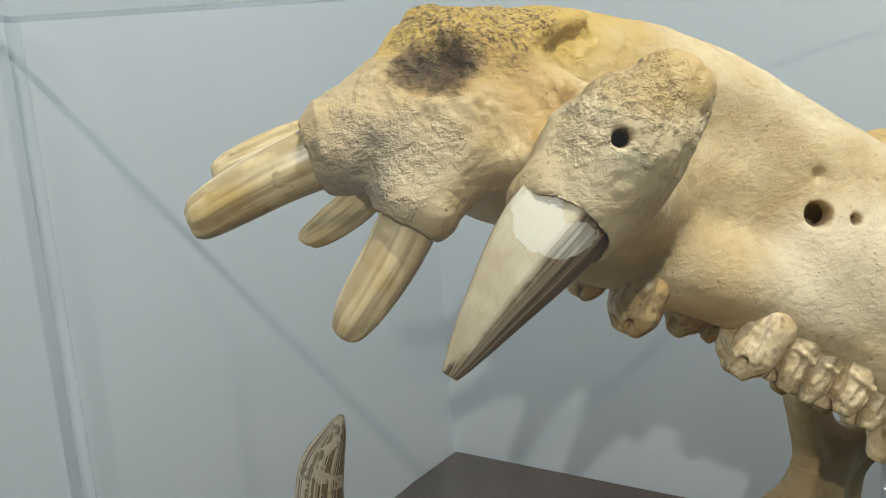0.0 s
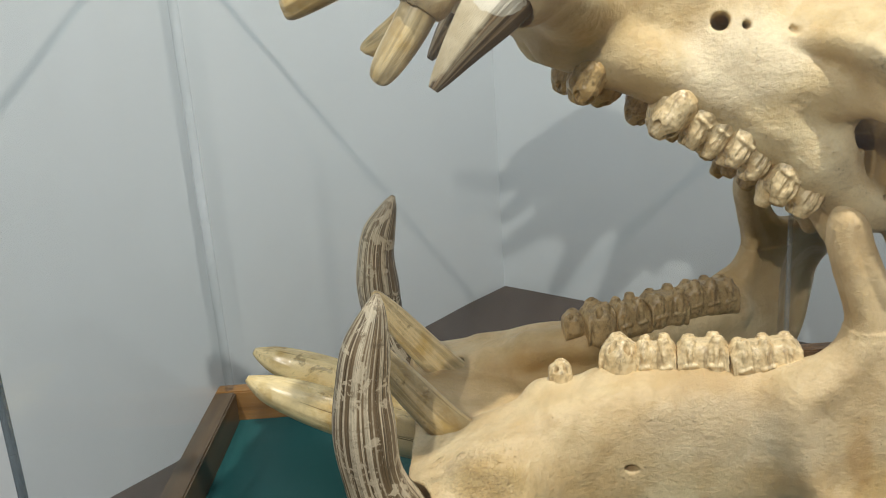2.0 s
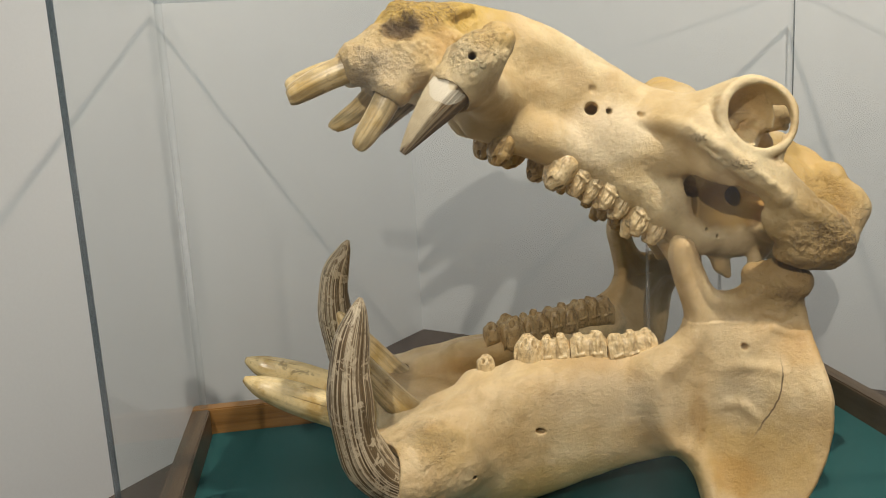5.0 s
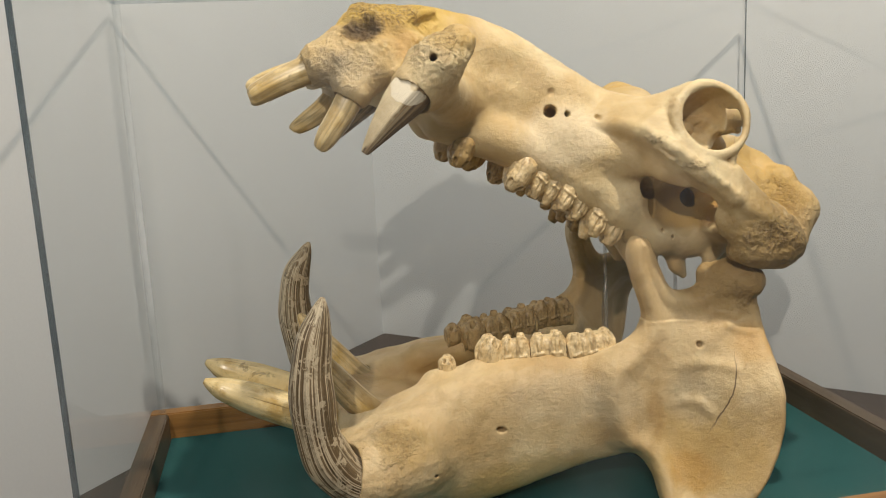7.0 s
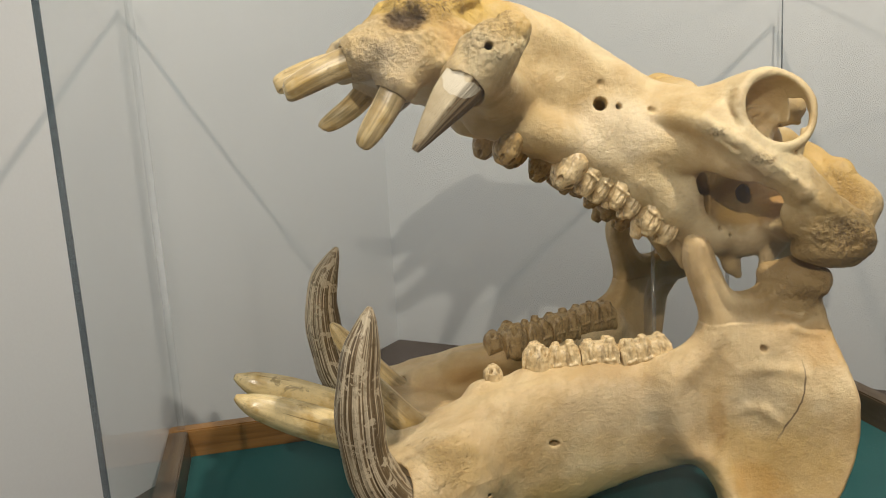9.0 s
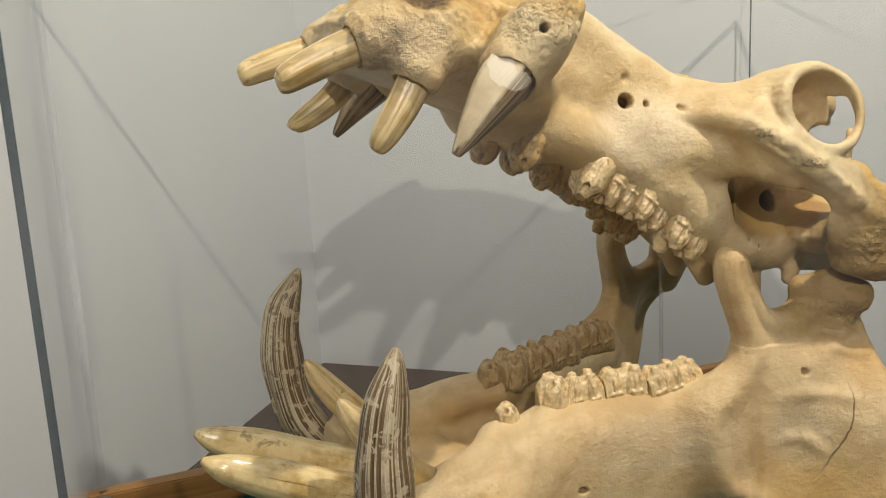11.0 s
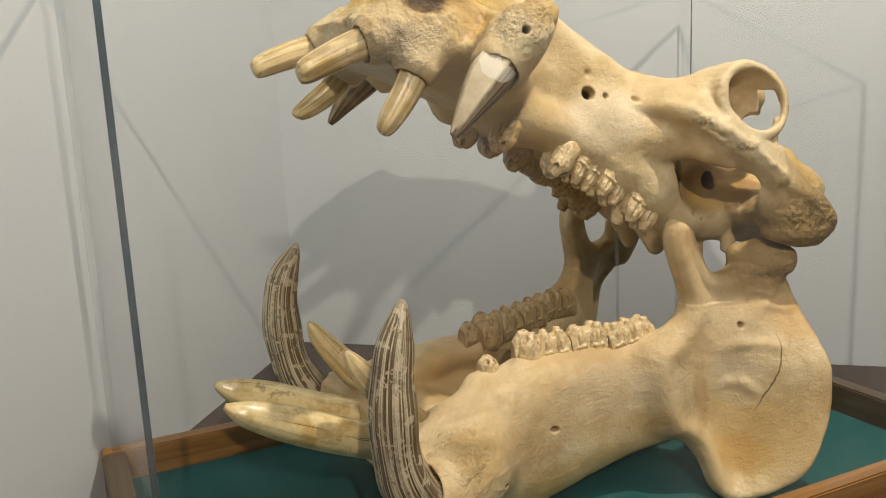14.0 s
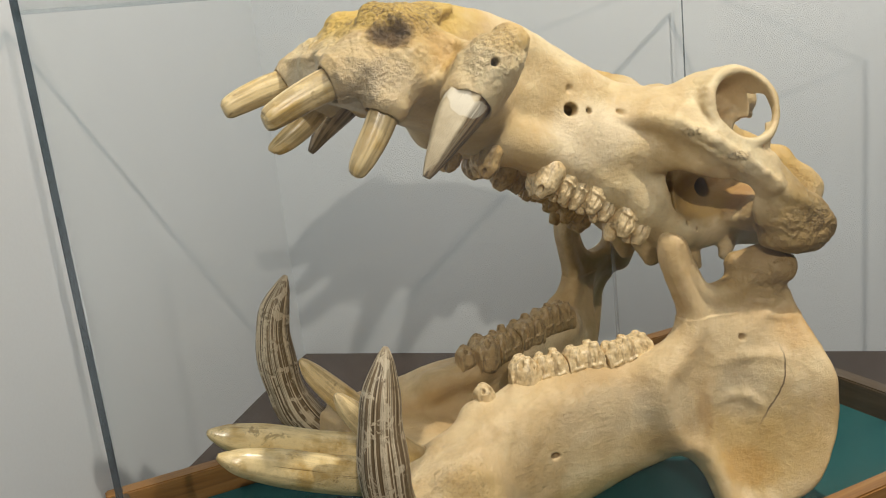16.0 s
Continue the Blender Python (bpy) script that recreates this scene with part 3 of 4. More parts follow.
def tube(centres, radii, section, sides=40, rows=60, side=1, cap=0.3):
    """A tooth drawn along a curve. section(angle, s) scales the radius; the map's u runs round, v along."""
    c = np.array(centres, float)
    t = np.linspace(0, 1, len(c))
    s = np.linspace(0, 1, rows)

    def smooth(col):
        out = np.zeros(rows)
        for i, x in enumerate(s):
            j = min(int(x * (len(c) - 1)), len(c) - 2)
            f = x * (len(c) - 1) - j
            p0, p1, p2, p3 = (col[min(max(j + o, 0), len(c) - 1)] for o in (-1, 0, 1, 2))
            out[i] = 0.5 * (2 * p1 + (p2 - p0) * f + (2 * p0 - 5 * p1 + 4 * p2 - p3) * f * f + (3 * p1 - p0 - 3 * p2 + p3) * f ** 3)
        return out

    path = np.stack([smooth(c[:, i]) for i in range(3)], 1)
    rad = smooth(np.array(radii, float))
    tan = np.gradient(path, axis=0)
    tan /= np.linalg.norm(tan, axis=1)[:, None]
    bm = bmesh.new()
    uv = bm.loops.layers.uv.new("grain")
    rings = []
    for i in range(rows):
        a = Vector(tan[i]).cross(Vector((0, 1, 0))).normalized()
        b = Vector(tan[i]).cross(a).normalized()
        ring = []
        for k in range(sides):
            w = 2 * math.pi * k / sides
            r = rad[i] * section(w, s[i])
            co = Vector(path[i]) + a * (r * math.cos(w)) + b * (r * math.sin(w))
            co.y *= side
            ring.append(bm.verts.new(co))
        rings.append(ring)
    length = float(np.linalg.norm(np.diff(path, axis=0), axis=1).sum())
    for i in range(rows - 1):
        for k in range(sides):
            q = [rings[i][k], rings[i][(k + 1) % sides], rings[i + 1][(k + 1) % sides], rings[i + 1][k]]
            f = bm.faces.new(q)
            for lp, (kk, ii) in zip(f.loops, ((k, i), (k + 1, i), (k + 1, i + 1), (k, i + 1))):
                lp[uv].uv = (kk / sides, s[ii] * length * 10)
    for ring, flip in ((rings[0], False), (rings[-1], True)):
        f = bm.faces.new(ring if flip else ring[::-1])
        for lp in f.loops:
            lp[uv].uv = (0.5, 0.0 if not flip else length * 10)
    bmesh.ops.recalc_face_normals(bm, faces=bm.faces[:])
    return bm

# ---- the setting: a corner of the hall, with a carpeted platform ----
CORNER = Vector((0.1928, 1.6714, 0.0))
ROOM_TURN = -41.18
ROOM = Matrix.Translation(CORNER) @ pose(0, 0, 0, 0, 0, ROOM_TURN)
PLATFORM = 0.51
CLOTH_TOP = 0.55


def setting(name, lo, hi, mat, label, category, bevel=0.0):
    ob = part(name, box(lo, hi, bevel), mat)
    ob.matrix_world = ROOM
    return tagged(ob, label, category, "", "structure")


setting("wall_north", (-0.12, 0.0, 0), (5.0, 0.12, 3.0), WALL, "smooth pale grey painted wall behind the display case", "wall")
side = part("wall_west", box((-0.12, -4.6, 0), (0.0, 0.0, 3.0)), WALL)
side.matrix_world = Matrix.Translation(CORNER) @ pose(0, 0, 0, 0, 0, ROOM_TURN + 3.6)
tagged(side, "smooth pale grey painted wall meeting the other in a corner", "wall", "", "structure")
setting("wall_south", (-0.8, -4.72, 0), (5.0, -4.6, 3.0), WALL, "pale grey painted wall closing the hall", "wall")
setting("wall_east", (5.0, -4.72, 0), (5.12, 0.12, 3.0), WALL, "pale grey painted wall closing the hall", "wall")
setting("floor", (-0.8, -4.72, -0.1), (5.12, 0.12, 0.0), FLOOR, "plain floor of the exhibition hall", "floor")
setting("ceiling", (-0.8, -4.72, 3.0), (5.12, 0.12, 3.1), CEILING, "plain pale ceiling of the exhibition hall", "ceiling")
setting("platform", (0.0, -1.62, 0.0), (2.6, 0.0, PLATFORM), CARPET, "dark brown carpeted platform along the walls", "platform", 0.01)

# ---- display base and acrylic case ----
X0, X1, Y0, Y1, RAIL = -0.335, 0.903, 0.296, 0.986, 0.6
base = thing("display_base", "varnished wooden frame round a green cloth board", "display base", (0.28, 0.65, PLATFORM))
for lo, hi in (((X0, Y0, PLATFORM), (X1, Y0 + 0.028, RAIL)), ((X0, Y1 - 0.03, PLATFORM), (X1, Y1, RAIL)),
               ((X0, Y0 + 0.028, PLATFORM), (X0 + 0.034, Y1 - 0.03, RAIL)), ((X1 - 0.032, Y0 + 0.028, PLATFORM), (X1, Y1 - 0.03, RAIL))):
    ends = [a - b for a, b in zip(lo, base.location)], [a - b for a, b in zip(hi, base.location)]
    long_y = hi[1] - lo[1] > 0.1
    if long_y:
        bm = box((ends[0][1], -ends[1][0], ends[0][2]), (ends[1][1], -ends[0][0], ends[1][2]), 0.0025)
        # end rails face away from the light: shade painted by the darker wood
        rail = part("rail", bm, SHADED_WOOD, base, "varnished wooden end rail, its brown darkened for shade")
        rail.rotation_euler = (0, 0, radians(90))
    else:
        rail = part("rail", box(*ends, 0.0025), WOOD, base, "varnished brown wooden rail")
part("cloth_board", box((X0 + 0.035 - 0.28, Y0 + 0.029 - 0.65, 0.0), (X1 - 0.033 - 0.28, Y1 - 0.031 - 0.65, CLOTH_TOP - PLATFORM)), CLOTH, base, "dark green cloth-covered board")

AX0, AX1, AY0, AY1, AZ, SHEET = -0.319, 0.889, 0.318, 0.974, 1.357, 0.006
case = thing("acrylic_case", "clear acrylic display cover with grey polished edges", "display case", (0.285, 0.652, RAIL))
gap = SHEET + 0.0006
for lo, hi in (((AX0 + gap, AY0, RAIL), (AX1 - gap, AY0 + SHEET, AZ - gap)), ((AX0 + 0.0126, AY1 - SHEET, RAIL), (AX1 - gap, AY1, AZ - gap)),
               ((AX0, AY0 + gap, RAIL), (AX0 + SHEET, AY1 - 0.0126, AZ - gap)), ((AX1 - SHEET, AY0 + gap, RAIL), (AX1, AY1 - gap, AZ - gap)),
               ((AX0 + gap, AY0 + gap, AZ - SHEET), (AX1 - gap, AY1 - gap, AZ))):
    ob = part("pane", box([a - b for a, b in zip(lo, case.location)], [a - b for a, b in zip(hi, case.location)]), ACRYLIC, case)
    ob.visible_shadow = False
THIN = 0.0025
for lo, hi in [((x, AY0, RAIL), (x + SHEET, AY0 + SHEET, AZ - SHEET)) for x in (AX0, AX1 - SHEET)] + \
              [((AX1 - THIN, AY1 - THIN, RAIL), (AX1, AY1, AZ - SHEET)), ((AX0, AY1 - 0.012, RAIL), (AX0 + 0.012, AY1, AZ - SHEET))] + \
              [((AX0, y, AZ - SHEET), (AX1, y + SHEET, AZ)) for y in (AY0, AY1 - SHEET)] + \
              [((x, AY0 + gap, AZ - SHEET), (x + SHEET, AY1 - gap, AZ)) for x in (AX0, AX1 - SHEET)]:
    part("edge", box([a - b for a, b in zip(lo, case.location)], [a - b for a, b in zip(hi, case.location)], 0.0006), PALE_EDGE if abs(hi[0] - lo[0] - 0.012) < 1e-6 else EDGE if lo[2] == RAIL else FAINT_EDGE, case, "grey polished acrylic edge")

# ---- the skull: worked about its own middle plane, y = 0 ----
skull = thing("hippopotamus_skull", "gaping cream hippopotamus skull with striped curved tusks", "skull", (0, 0.633, 0))
MID_UP, MID_LOW = -0.006, 0.010

c = Clay((-0.05, 0, 0.84), (0.80, 0.26, 1.34), 0.0017)
# rostrum and braincase: x, bottom, top, middle, half width
c.loft([(-0.002, 1.205, 1.245, 0, 0.105), (0.02, 1.190, 1.260, 0, 0.118), (0.06, 1.172, 1.292, 0, 0.122), (0.11, 1.150, 1.306, 0, 0.112),
        (0.17, 1.122, 1.304, 0, 0.080), (0.24, 1.098, 1.287, 0, 0.060), (0.30, 1.068, 1.259, 0, 0.053), (0.36, 1.032, 1.222, 0, 0.054),
        (0.43, 0.990, 1.176, 0, 0.070), (0.49, 0.935, 1.142, 0, 0.082), (0.54, 0.920, 1.118, 0, 0.072), (0.60, 0.905, 1.088, 0, 0.064),
        (0.65, 0.890, 1.058, 0, 0.074), (0.70, 0.905, 1.028, 0, 0.096), (0.732, 0.935, 0.996, 0, 0.088)], 0.02, 2.5)
# canine boss with the ridges that tie it to the snout
c.chain([(0.122, 0.192, 1.184, 0.0335), (0.148, 0.196, 1.214, 0.0310), (0.176, 0.191, 1.236, 0.0245)], 0.014)
c.chain([(0.11, 0.10, 1.225, 0.045), (0.150, 0.180, 1.215, 0.024)], 0.018)
c.chain([(0.20, 0.055, 1.16, 0.04), (0.150, 0.165, 1.185, 0.026)], 0.03)
c.ball((0.110, 0.152, 1.255), (0.030, 0.020, 0.050), 0.02, True, -35)
# sockets of the front teeth
c.chain([(0.045, 0.088, 1.235, 0.036), (0.006, 0.098, 1.219, 0.029)], 0.02)
c.chain([(0.075, 0.108, 1.225, 0.040), (0.048, 0.126, 1.186, 0.027)], 0.016)
# lumps over the nose and the porous pit
c.chain([(0.070, 0.060, 1.280, 0.022), (0.092, 0.088, 1.272, 0.024)], 0.02)
c.ball((0.066, 0.130, 1.268), (0.026, 0.024, 0.020), 0.008, True, 25)
# cleft between the two halves of the snout, and the nose opening
c.chain([(-0.03, 0, 1.235, 0.030), (0.03, 0, 1.225, 0.014)], 0.016, True)
c.chain([(0.03, 0, 1.325, 0.030), (0.10, 0.0, 1.330, 0.028), (0.22, 0.0, 1.305, 0.010)], 0.03, True)
c.chain([(0.10, 0.10, 1.302, 0.018), (0.14, 0.07, 1.305, 0.008)], 0.012, True)
c.chain([(0.105, 0.105, 1.272, 0.008), (0.135, 0.088, 1.280, 0.008), (0.17, 0.062, 1.288, 0.006)], 0.010)
c.chain([(0.075, 0.122, 1.245, 0.006), (0.100, 0.118, 1.240, 0.006), (0.115, 0.112, 1.252, 0.005)], 0.010)
# gaps round the roots of the front teeth
c.chain([(-0.03, 0.097, 1.207, 0.0222), (0.012, 0.098, 1.221, 0.0222)], 0.002, True)
c.chain([(0.020, 0.130, 1.142, 0.0200), (0.050, 0.126, 1.188, 0.0200)], 0.002, True)
c.chain([(0.078, 0.211, 1.138, 0.028), (0.108, 0.202, 1.169, 0.0290)], 0.002, True)
# tooth-bearing edge of the upper jaw
c.chain([(0.175, 0.048, 1.128, 0.022), (0.24, 0.050, 1.108, 0.022), (0.28, 0.050, 1.094, 0.024), (0.344, 0.051, 1.065, 0.026), (0.40, 0.060, 1.031, 0.030), (0.445, 0.070, 1.004, 0.034)], 0.028)
c.chain([(0.44, 0.070, 0.992, 0.034), (0.50, 0.062, 0.952, 0.034), (0.56, 0.056, 0.942, 0.034), (0.62, 0.05, 0.945, 0.04)], 0.025)
# arched roof of the mouth
c.chain([(0.12, 0, 1.115, 0.025), (0.26, 0, 1.035, 0.028), (0.42, 0, 0.935, 0.034)], 0.02, True)
c.chain([(0.36, 0.040, 1.105, 0.038), (0.415, 0.046, 1.078, 0.043), (0.452, 0.050, 1.034, 0.040)], 0.03)
c.chain([(0.410, 0.060, 1.080, 0.030), (0.452, 0.098, 1.072, 0.020), (0.482, 0.140, 1.058, 0.012)], 0.03)
c.ball((0.606, 0.110, 0.962), (0.048, 0.075, 0.030), 0.02)
# cheek arch: a broad slab hanging from a rough crest, the smooth slab between crest and eye, then the rough joint mass
CREST = [(0.405, 0.070, 1.116), (0.434, 0.104, 1.116), (0.450, 0.142, 1.108), (0.480, 0.178, 1.081), (0.513, 0.199, 1.050), (0.556, 0.208, 1.014), (0.600, 0.210, 0.985)]
UNDER = [(0.405, 0.070, 1.055), (0.440, 0.098, 1.054), (0.478, 0.146, 1.048), (0.503, 0.168, 1.028), (0.531, 0.182, 0.996), (0.556, 0.190, 0.966), (0.585, 0.194, 0.945)]
BROW = [(0.425, 0.066, 1.136), (0.452, 0.104, 1.130), (0.474, 0.140, 1.122), (0.496, 0.168, 1.098), (0.522, 0.188, 1.072), (0.560, 0.196, 1.048), (0.600, 0.196, 1.010)]
c.sheet(CREST, UNDER, 0.0080, 0.013, 9, 0.010)
c.sheet(BROW, CREST, 0.0075, 0.002, 7, 0.010)
c.chain([(p[0], p[1] + 0.008, p[2] + 0.004, 0.0058 - 0.0004 * i) for i, p in enumerate(CREST[1:6])], 0.004)
for i in range(26):
    # small knobs that make the crest ragged
    t = 1.2 + 3.4 * i / 25
    p, q, f = CREST[int(t)], CREST[min(int(t) + 1, 6)], t % 1
    c.chain([(p[0] * (1 - f) + q[0] * f, p[1] * (1 - f) + q[1] * f + 0.009, p[2] * (1 - f) + q[2] * f + 0.003 + 0.002 * math.sin(2.3 * i), 0.0040 + 0.0012 * math.sin(4.1 * i))], 0.003)
for i in range(9):
    # the torn, pitted scar under the crest
    t = i / 8
    c.ball((0.444 + 0.075 * t, 0.166 + 0.060 * t, 1.097 - 0.064 * t + 0.004 * math.sin(7 * i)), (0.0080, 0.011, 0.0030 + 0.0014 * math.sin(3 * i)), 0.003, True, -40)
c.chain([(0.600, 0.060, 0.958, 0.018), (0.615, 0.150, 0.948, 0.020)], 0.02)
c.ball((0.608, 0.200, 0.958), (0.060, 0.028, 0.036), 0.016, False, -30)
c.chain([(0.625, 0.185, 0.955, 0.030), (0.655, 0.10, 0.985, 0.034)], 0.03)
c.chain([(0.640, 0.208, 0.940, 0.018), (0.632, 0.190, 0.922, 0.013)], 0.014)
c.chain([(0.570, 0.214, 1.000, 0.005), (0.598, 0.222, 0.984, 0.006), (0.632, 0.224, 0.955, 0.007), (0.650, 0.216, 0.938, 0.007)], 0.008)
c.ball((0.604, 0.188, 0.932), (0.044, 0.040, 0.022), 0.02)
# orbit: a hood of thin bone with a sharp rim, open below and behind
c.ball((0.534, 0.112, 1.118), (0.050, 0.066, 0.052), 0.022)
c.chain([(0.455, 0.055, 1.132, 0.024), (0.500, 0.120, 1.132, 0.020)], 0.03)
c.chain([(0.60, 0.045, 1.070, 0.026), (0.565, 0.090, 1.110, 0.016)], 0.02)
rim = []
for i in range(33):
    a = 2 * math.pi * i / 32
    strut = math.exp(-((math.degrees(a) - 322) / 34) ** 2)
    rim.append((0.536 + 0.0455 * math.cos(a), 0.176 - 0.018 * math.sin(a) + 0.010 * math.cos(a), 1.121 + 0.0475 * math.sin(a), 0.0054 - 0.0018 * strut + 0.0006 * math.sin(5 * a)))
c.chain(rim, 0.008)
lip = [(x - 0.003, w - 0.026, z - 0.001) for x, w, z, r in rim[2:17]]
c.sheet([p[:3] for p in rim[2:17]], lip, 0.0050, 0.0, 5, 0.006)
c.ball((0.537, 0.176, 1.121), (0.0405, 0.072, 0.0425), 0.004, True)
c.chain([(0.560, 0.150, 1.088, 0.014), (0.612, 0.104, 1.080, 0.017), (0.660, 0.060, 1.088, 0.016)], 0.004, True)
c.ball((0.592, 0.135, 1.030), (0.046, 0.044, 0.040), 0.01, True)
c.ball((0.600, 0.088, 1.119), (0.037, 0.034, 0.027), 0.008)
c.chain([(0.572, 0.098, 1.110, 0.006), (0.586, 0.110, 1.098, 0.005), (0.602, 0.108, 1.104, 0.006), (0.616, 0.106, 1.098, 0.005)], 0.004)
c.chain([(0.570, 0.186, 1.092, 0.0042), (0.566, 0.190, 1.078, 0.0036), (0.556, 0.195, 1.060, 0.0055)], 0.004)
# crests and lumps at the back of the head
c.chain([(0.58, 0, 1.093, 0.015), (0.66, 0, 1.060, 0.016), (0.71, 0, 1.032, 0.016)], 0.03)
c.chain([(0.705, 0.0, 1.036, 0.016), (0.720, 0.060, 1.018, 0.013), (0.727, 0.098, 0.990, 0.012), (0.727, 0.112, 0.970, 0.014), (0.708, 0.120, 0.930, 0.018)], 0.022)
c.ball((0.672, 0.112, 1.020), (0.050, 0.030, 0.050), 0.03, True, -30)
c.chain([(0.68, 0.09, 0.94, 0.026), (0.668, 0.110, 0.905, 0.015)], 0.02)
c.chain([(0.62, 0.0, 0.945, 0.050), (0.70, 0.04, 0.915, 0.038)], 0.03)
c.chain([(0.532, 0.046, 0.925, 0.016), (0.547, 0.050, 0.888, 0.010), (0.556, 0.052, 0.873, 0.006)], 0.012)
c.chain([(0.470, 0.030, 0.935, 0.022), (0.484, 0.032, 0.897, 0.013)], 0.014)
c.ball((0.524, 0.112, 1.106), (0.015, 0.016, 0.012), 0.006)
c.ball((0.548, 0.114, 1.094), (0.014, 0.016, 0.010), 0.006)
c.ball((0.562, 0.120, 1.106), (0.010, 0.016, 0.010), 0.006)
c.chain([(0.512, 0.118, 1.098, 0.006), (0.540, 0.110, 1.116, 0.005), (0.566, 0.116, 1.120, 0.005)], 0.006)
c.chain([(0.60, 0.075, 0.92, 0.016), (0.580, 0.085, 0.892, 0.009)], 0.012)
# hollows: under the cheek arch, behind the molars, small openings for nerves
c.ball((0.525, 0.128, 1.000), (0.056, 0.062, 0.054), 0.012, True)
c.ball((0.478, 0.080, 1.020), (0.015, 0.050, 0.017), 0.003, True, 25)
c.ball((0.490, 0.075, 0.996), (0.008, 0.045, 0.022), 0.003, True, -10)
c.ball((0.556, 0.035, 0.996), (0.014, 0.050, 0.020), 0.003, True, 15)
c.ball((0.548, 0.040, 0.972), (0.010, 0.030, 0.006), 0.003, True, 30)
c.ball((0.500, 0.092, 0.955), (0.003, 0.02, 0.003), 0.002, True)
c.ball((0.516, 0.090, 0.944), (0.0035, 0.02, 0.0035), 0.002, True)
c.chain([(0.336, 0.075, 1.142, 0.0098), (0.350, 0.030, 1.136, 0.0085), (0.38, 0.015, 1.12, 0.012)], 0.003, True)
c.chain([(0.364, 0.080, 1.136, 0.0046), (0.366, 0.035, 1.132, 0.005)], 0.0015, True)
c.ball((0.407, 0.085, 1.128), (0.004, 0.016, 0.005), 0.003, True)
c.ball((0.345, 0.058, 1.168), (0.006, 0.010, 0.007), 0.003, True)
c.chain([(0.135, 0.245, 1.222, 0.0050), (0.148, 0.185, 1.214, 0.005)], 0.003, True)
c.ball((0.290, 0.075, 1.205), (0.05, 0.020, 0.030), 0.02, True, -25)
v, f = c.mesh("cranium")
v = weather(v, f, [(16, 0.0013, False), (38, 0.0006, True), (70, 0.00055, True), (190, 0.0003, True), (420, 0.00016, True)],
            [((0.07, 0, 1.26), (0.10, 0.2, 0.07), 4.0), ((0.15, -0.2, 1.24), (0.05, 0.05, 0.04), 3.0), ((0.15, 0.2, 1.24), (0.05, 0.05, 0.04), 3.0),
             ((0.63, -0.2, 0.95), (0.07, 0.06, 0.05), 5.0), ((0.63, 0.2, 0.95), (0.07, 0.06, 0.05), 5.0), ((0.066, -0.118, 1.268), (0.03, 0.03, 0.03), 5.0)])
cranium = mesh_object("cranium", solid_mesh("cranium", v, f), CRANIUM, skull, "cream upper skull, ochre on snout and nape, nose pit coloured dark for its shade")
cranium.location = (0, MID_UP, 0)

m = Clay((-0.06, 0, 0.535), (0.70, 0.34, 0.98), 0.0017)
# body of each side: x, bottom, top, middle, half width
m.loft([(0.010, 0.616, 0.690, 0.135, 0.066), (0.05, 0.594, 0.712, 0.130, 0.062), (0.10, 0.580, 0.738, 0.118, 0.053), (0.14, 0.570, 0.752, 0.110, 0.049), (0.17, 0.560, 0.758, 0.104, 0.047),
        (0.233, 0.560, 0.762, 0.096, 0.043), (0.30, 0.580, 0.766, 0.100, 0.039), (0.37, 0.606, 0.768, 0.116, 0.037), (0.43, 0.622, 0.776, 0.136, 0.034), (0.50, 0.65, 0.78, 0.158, 0.020)], 0.02, 2.6)
# the two sides joined in front, hollow above
m.loft([(0.000, 0.640, 0.715, 0, 0.15), (0.04, 0.615, 0.720, 0, 0.15), (0.10, 0.600, 0.715, 0, 0.12), (0.16, 0.605, 0.690, 0, 0.09), (0.185, 0.63, 0.67, 0, 0.07)], 0.03)
m.chain([(0.03, 0, 0.775, 0.050), (0.10, 0, 0.765, 0.052), (0.20, 0, 0.735, 0.052)], 0.03, True)
m.chain([(-0.01, 0.085, 0.748, 0.038), (0.05, 0.085, 0.750, 0.034), (0.11, 0.060, 0.754, 0.028)], 0.012, True)
# tusk socket and the rough swelling round it
m.chain([(0.090, 0.150, 0.660, 0.052), (0.040, 0.180, 0.656, 0.043)], 0.05)
m.chain([(0.035, 0.085, 0.705, 0.024), (0.06, 0.085, 0.69, 0.03)], 0.02)
m.chain([(-0.02, 0.200, 0.690, 0.036), (0.010, 0.192, 0.658, 0.0350)], 0.002, True)
# ramus: a broad dished plate, flared out and down at the angle
RAMUS = [(0.40, 0.655), (0.436, 0.640), (0.450, 0.608), (0.452, 0.572), (0.462, 0.553), (0.490, 0.552), (0.518, 0.563), (0.548, 0.588), (0.577, 0.626),
         (0.595, 0.672), (0.602, 0.715), (0.603, 0.755), (0.605, 0.800), (0.609, 0.840), (0.612, 0.880), (0.594, 0.898), (0.556, 0.886), (0.525, 0.868), (0.492, 0.873),
         (0.474, 0.916), (0.466, 0.950), (0.442, 0.956), (0.432, 0.920), (0.446, 0.868), (0.454, 0.835), (0.446, 0.806), (0.425, 0.790), (0.38, 0.76)]


def ease(a, b, x):
    t = np.clip((x - a) / (b - a), 0, 1)
    return t * t * (3 - 2 * t)


def ramus_middle(x, z):
    return np.minimum(0.278, 0.160 + 0.12 * (x - 0.45) + 0.13 * (0.75 - z) + 1.8 * np.maximum(0, 0.70 - z) ** 2 + 0.094 * ease(0.47, 0.60, x) * ease(0.88, 0.74, z))


m.plate(RAMUS, ramus_middle, 0.014, 0.008, 0.035)


def on_ramus(points, radius, k, lift=0.0080):
    """A low ridge along the outer face of the rear plate."""
    m.chain([(x, float(ramus_middle(x, z)) + lift, z, radius) for x, z in points], k)


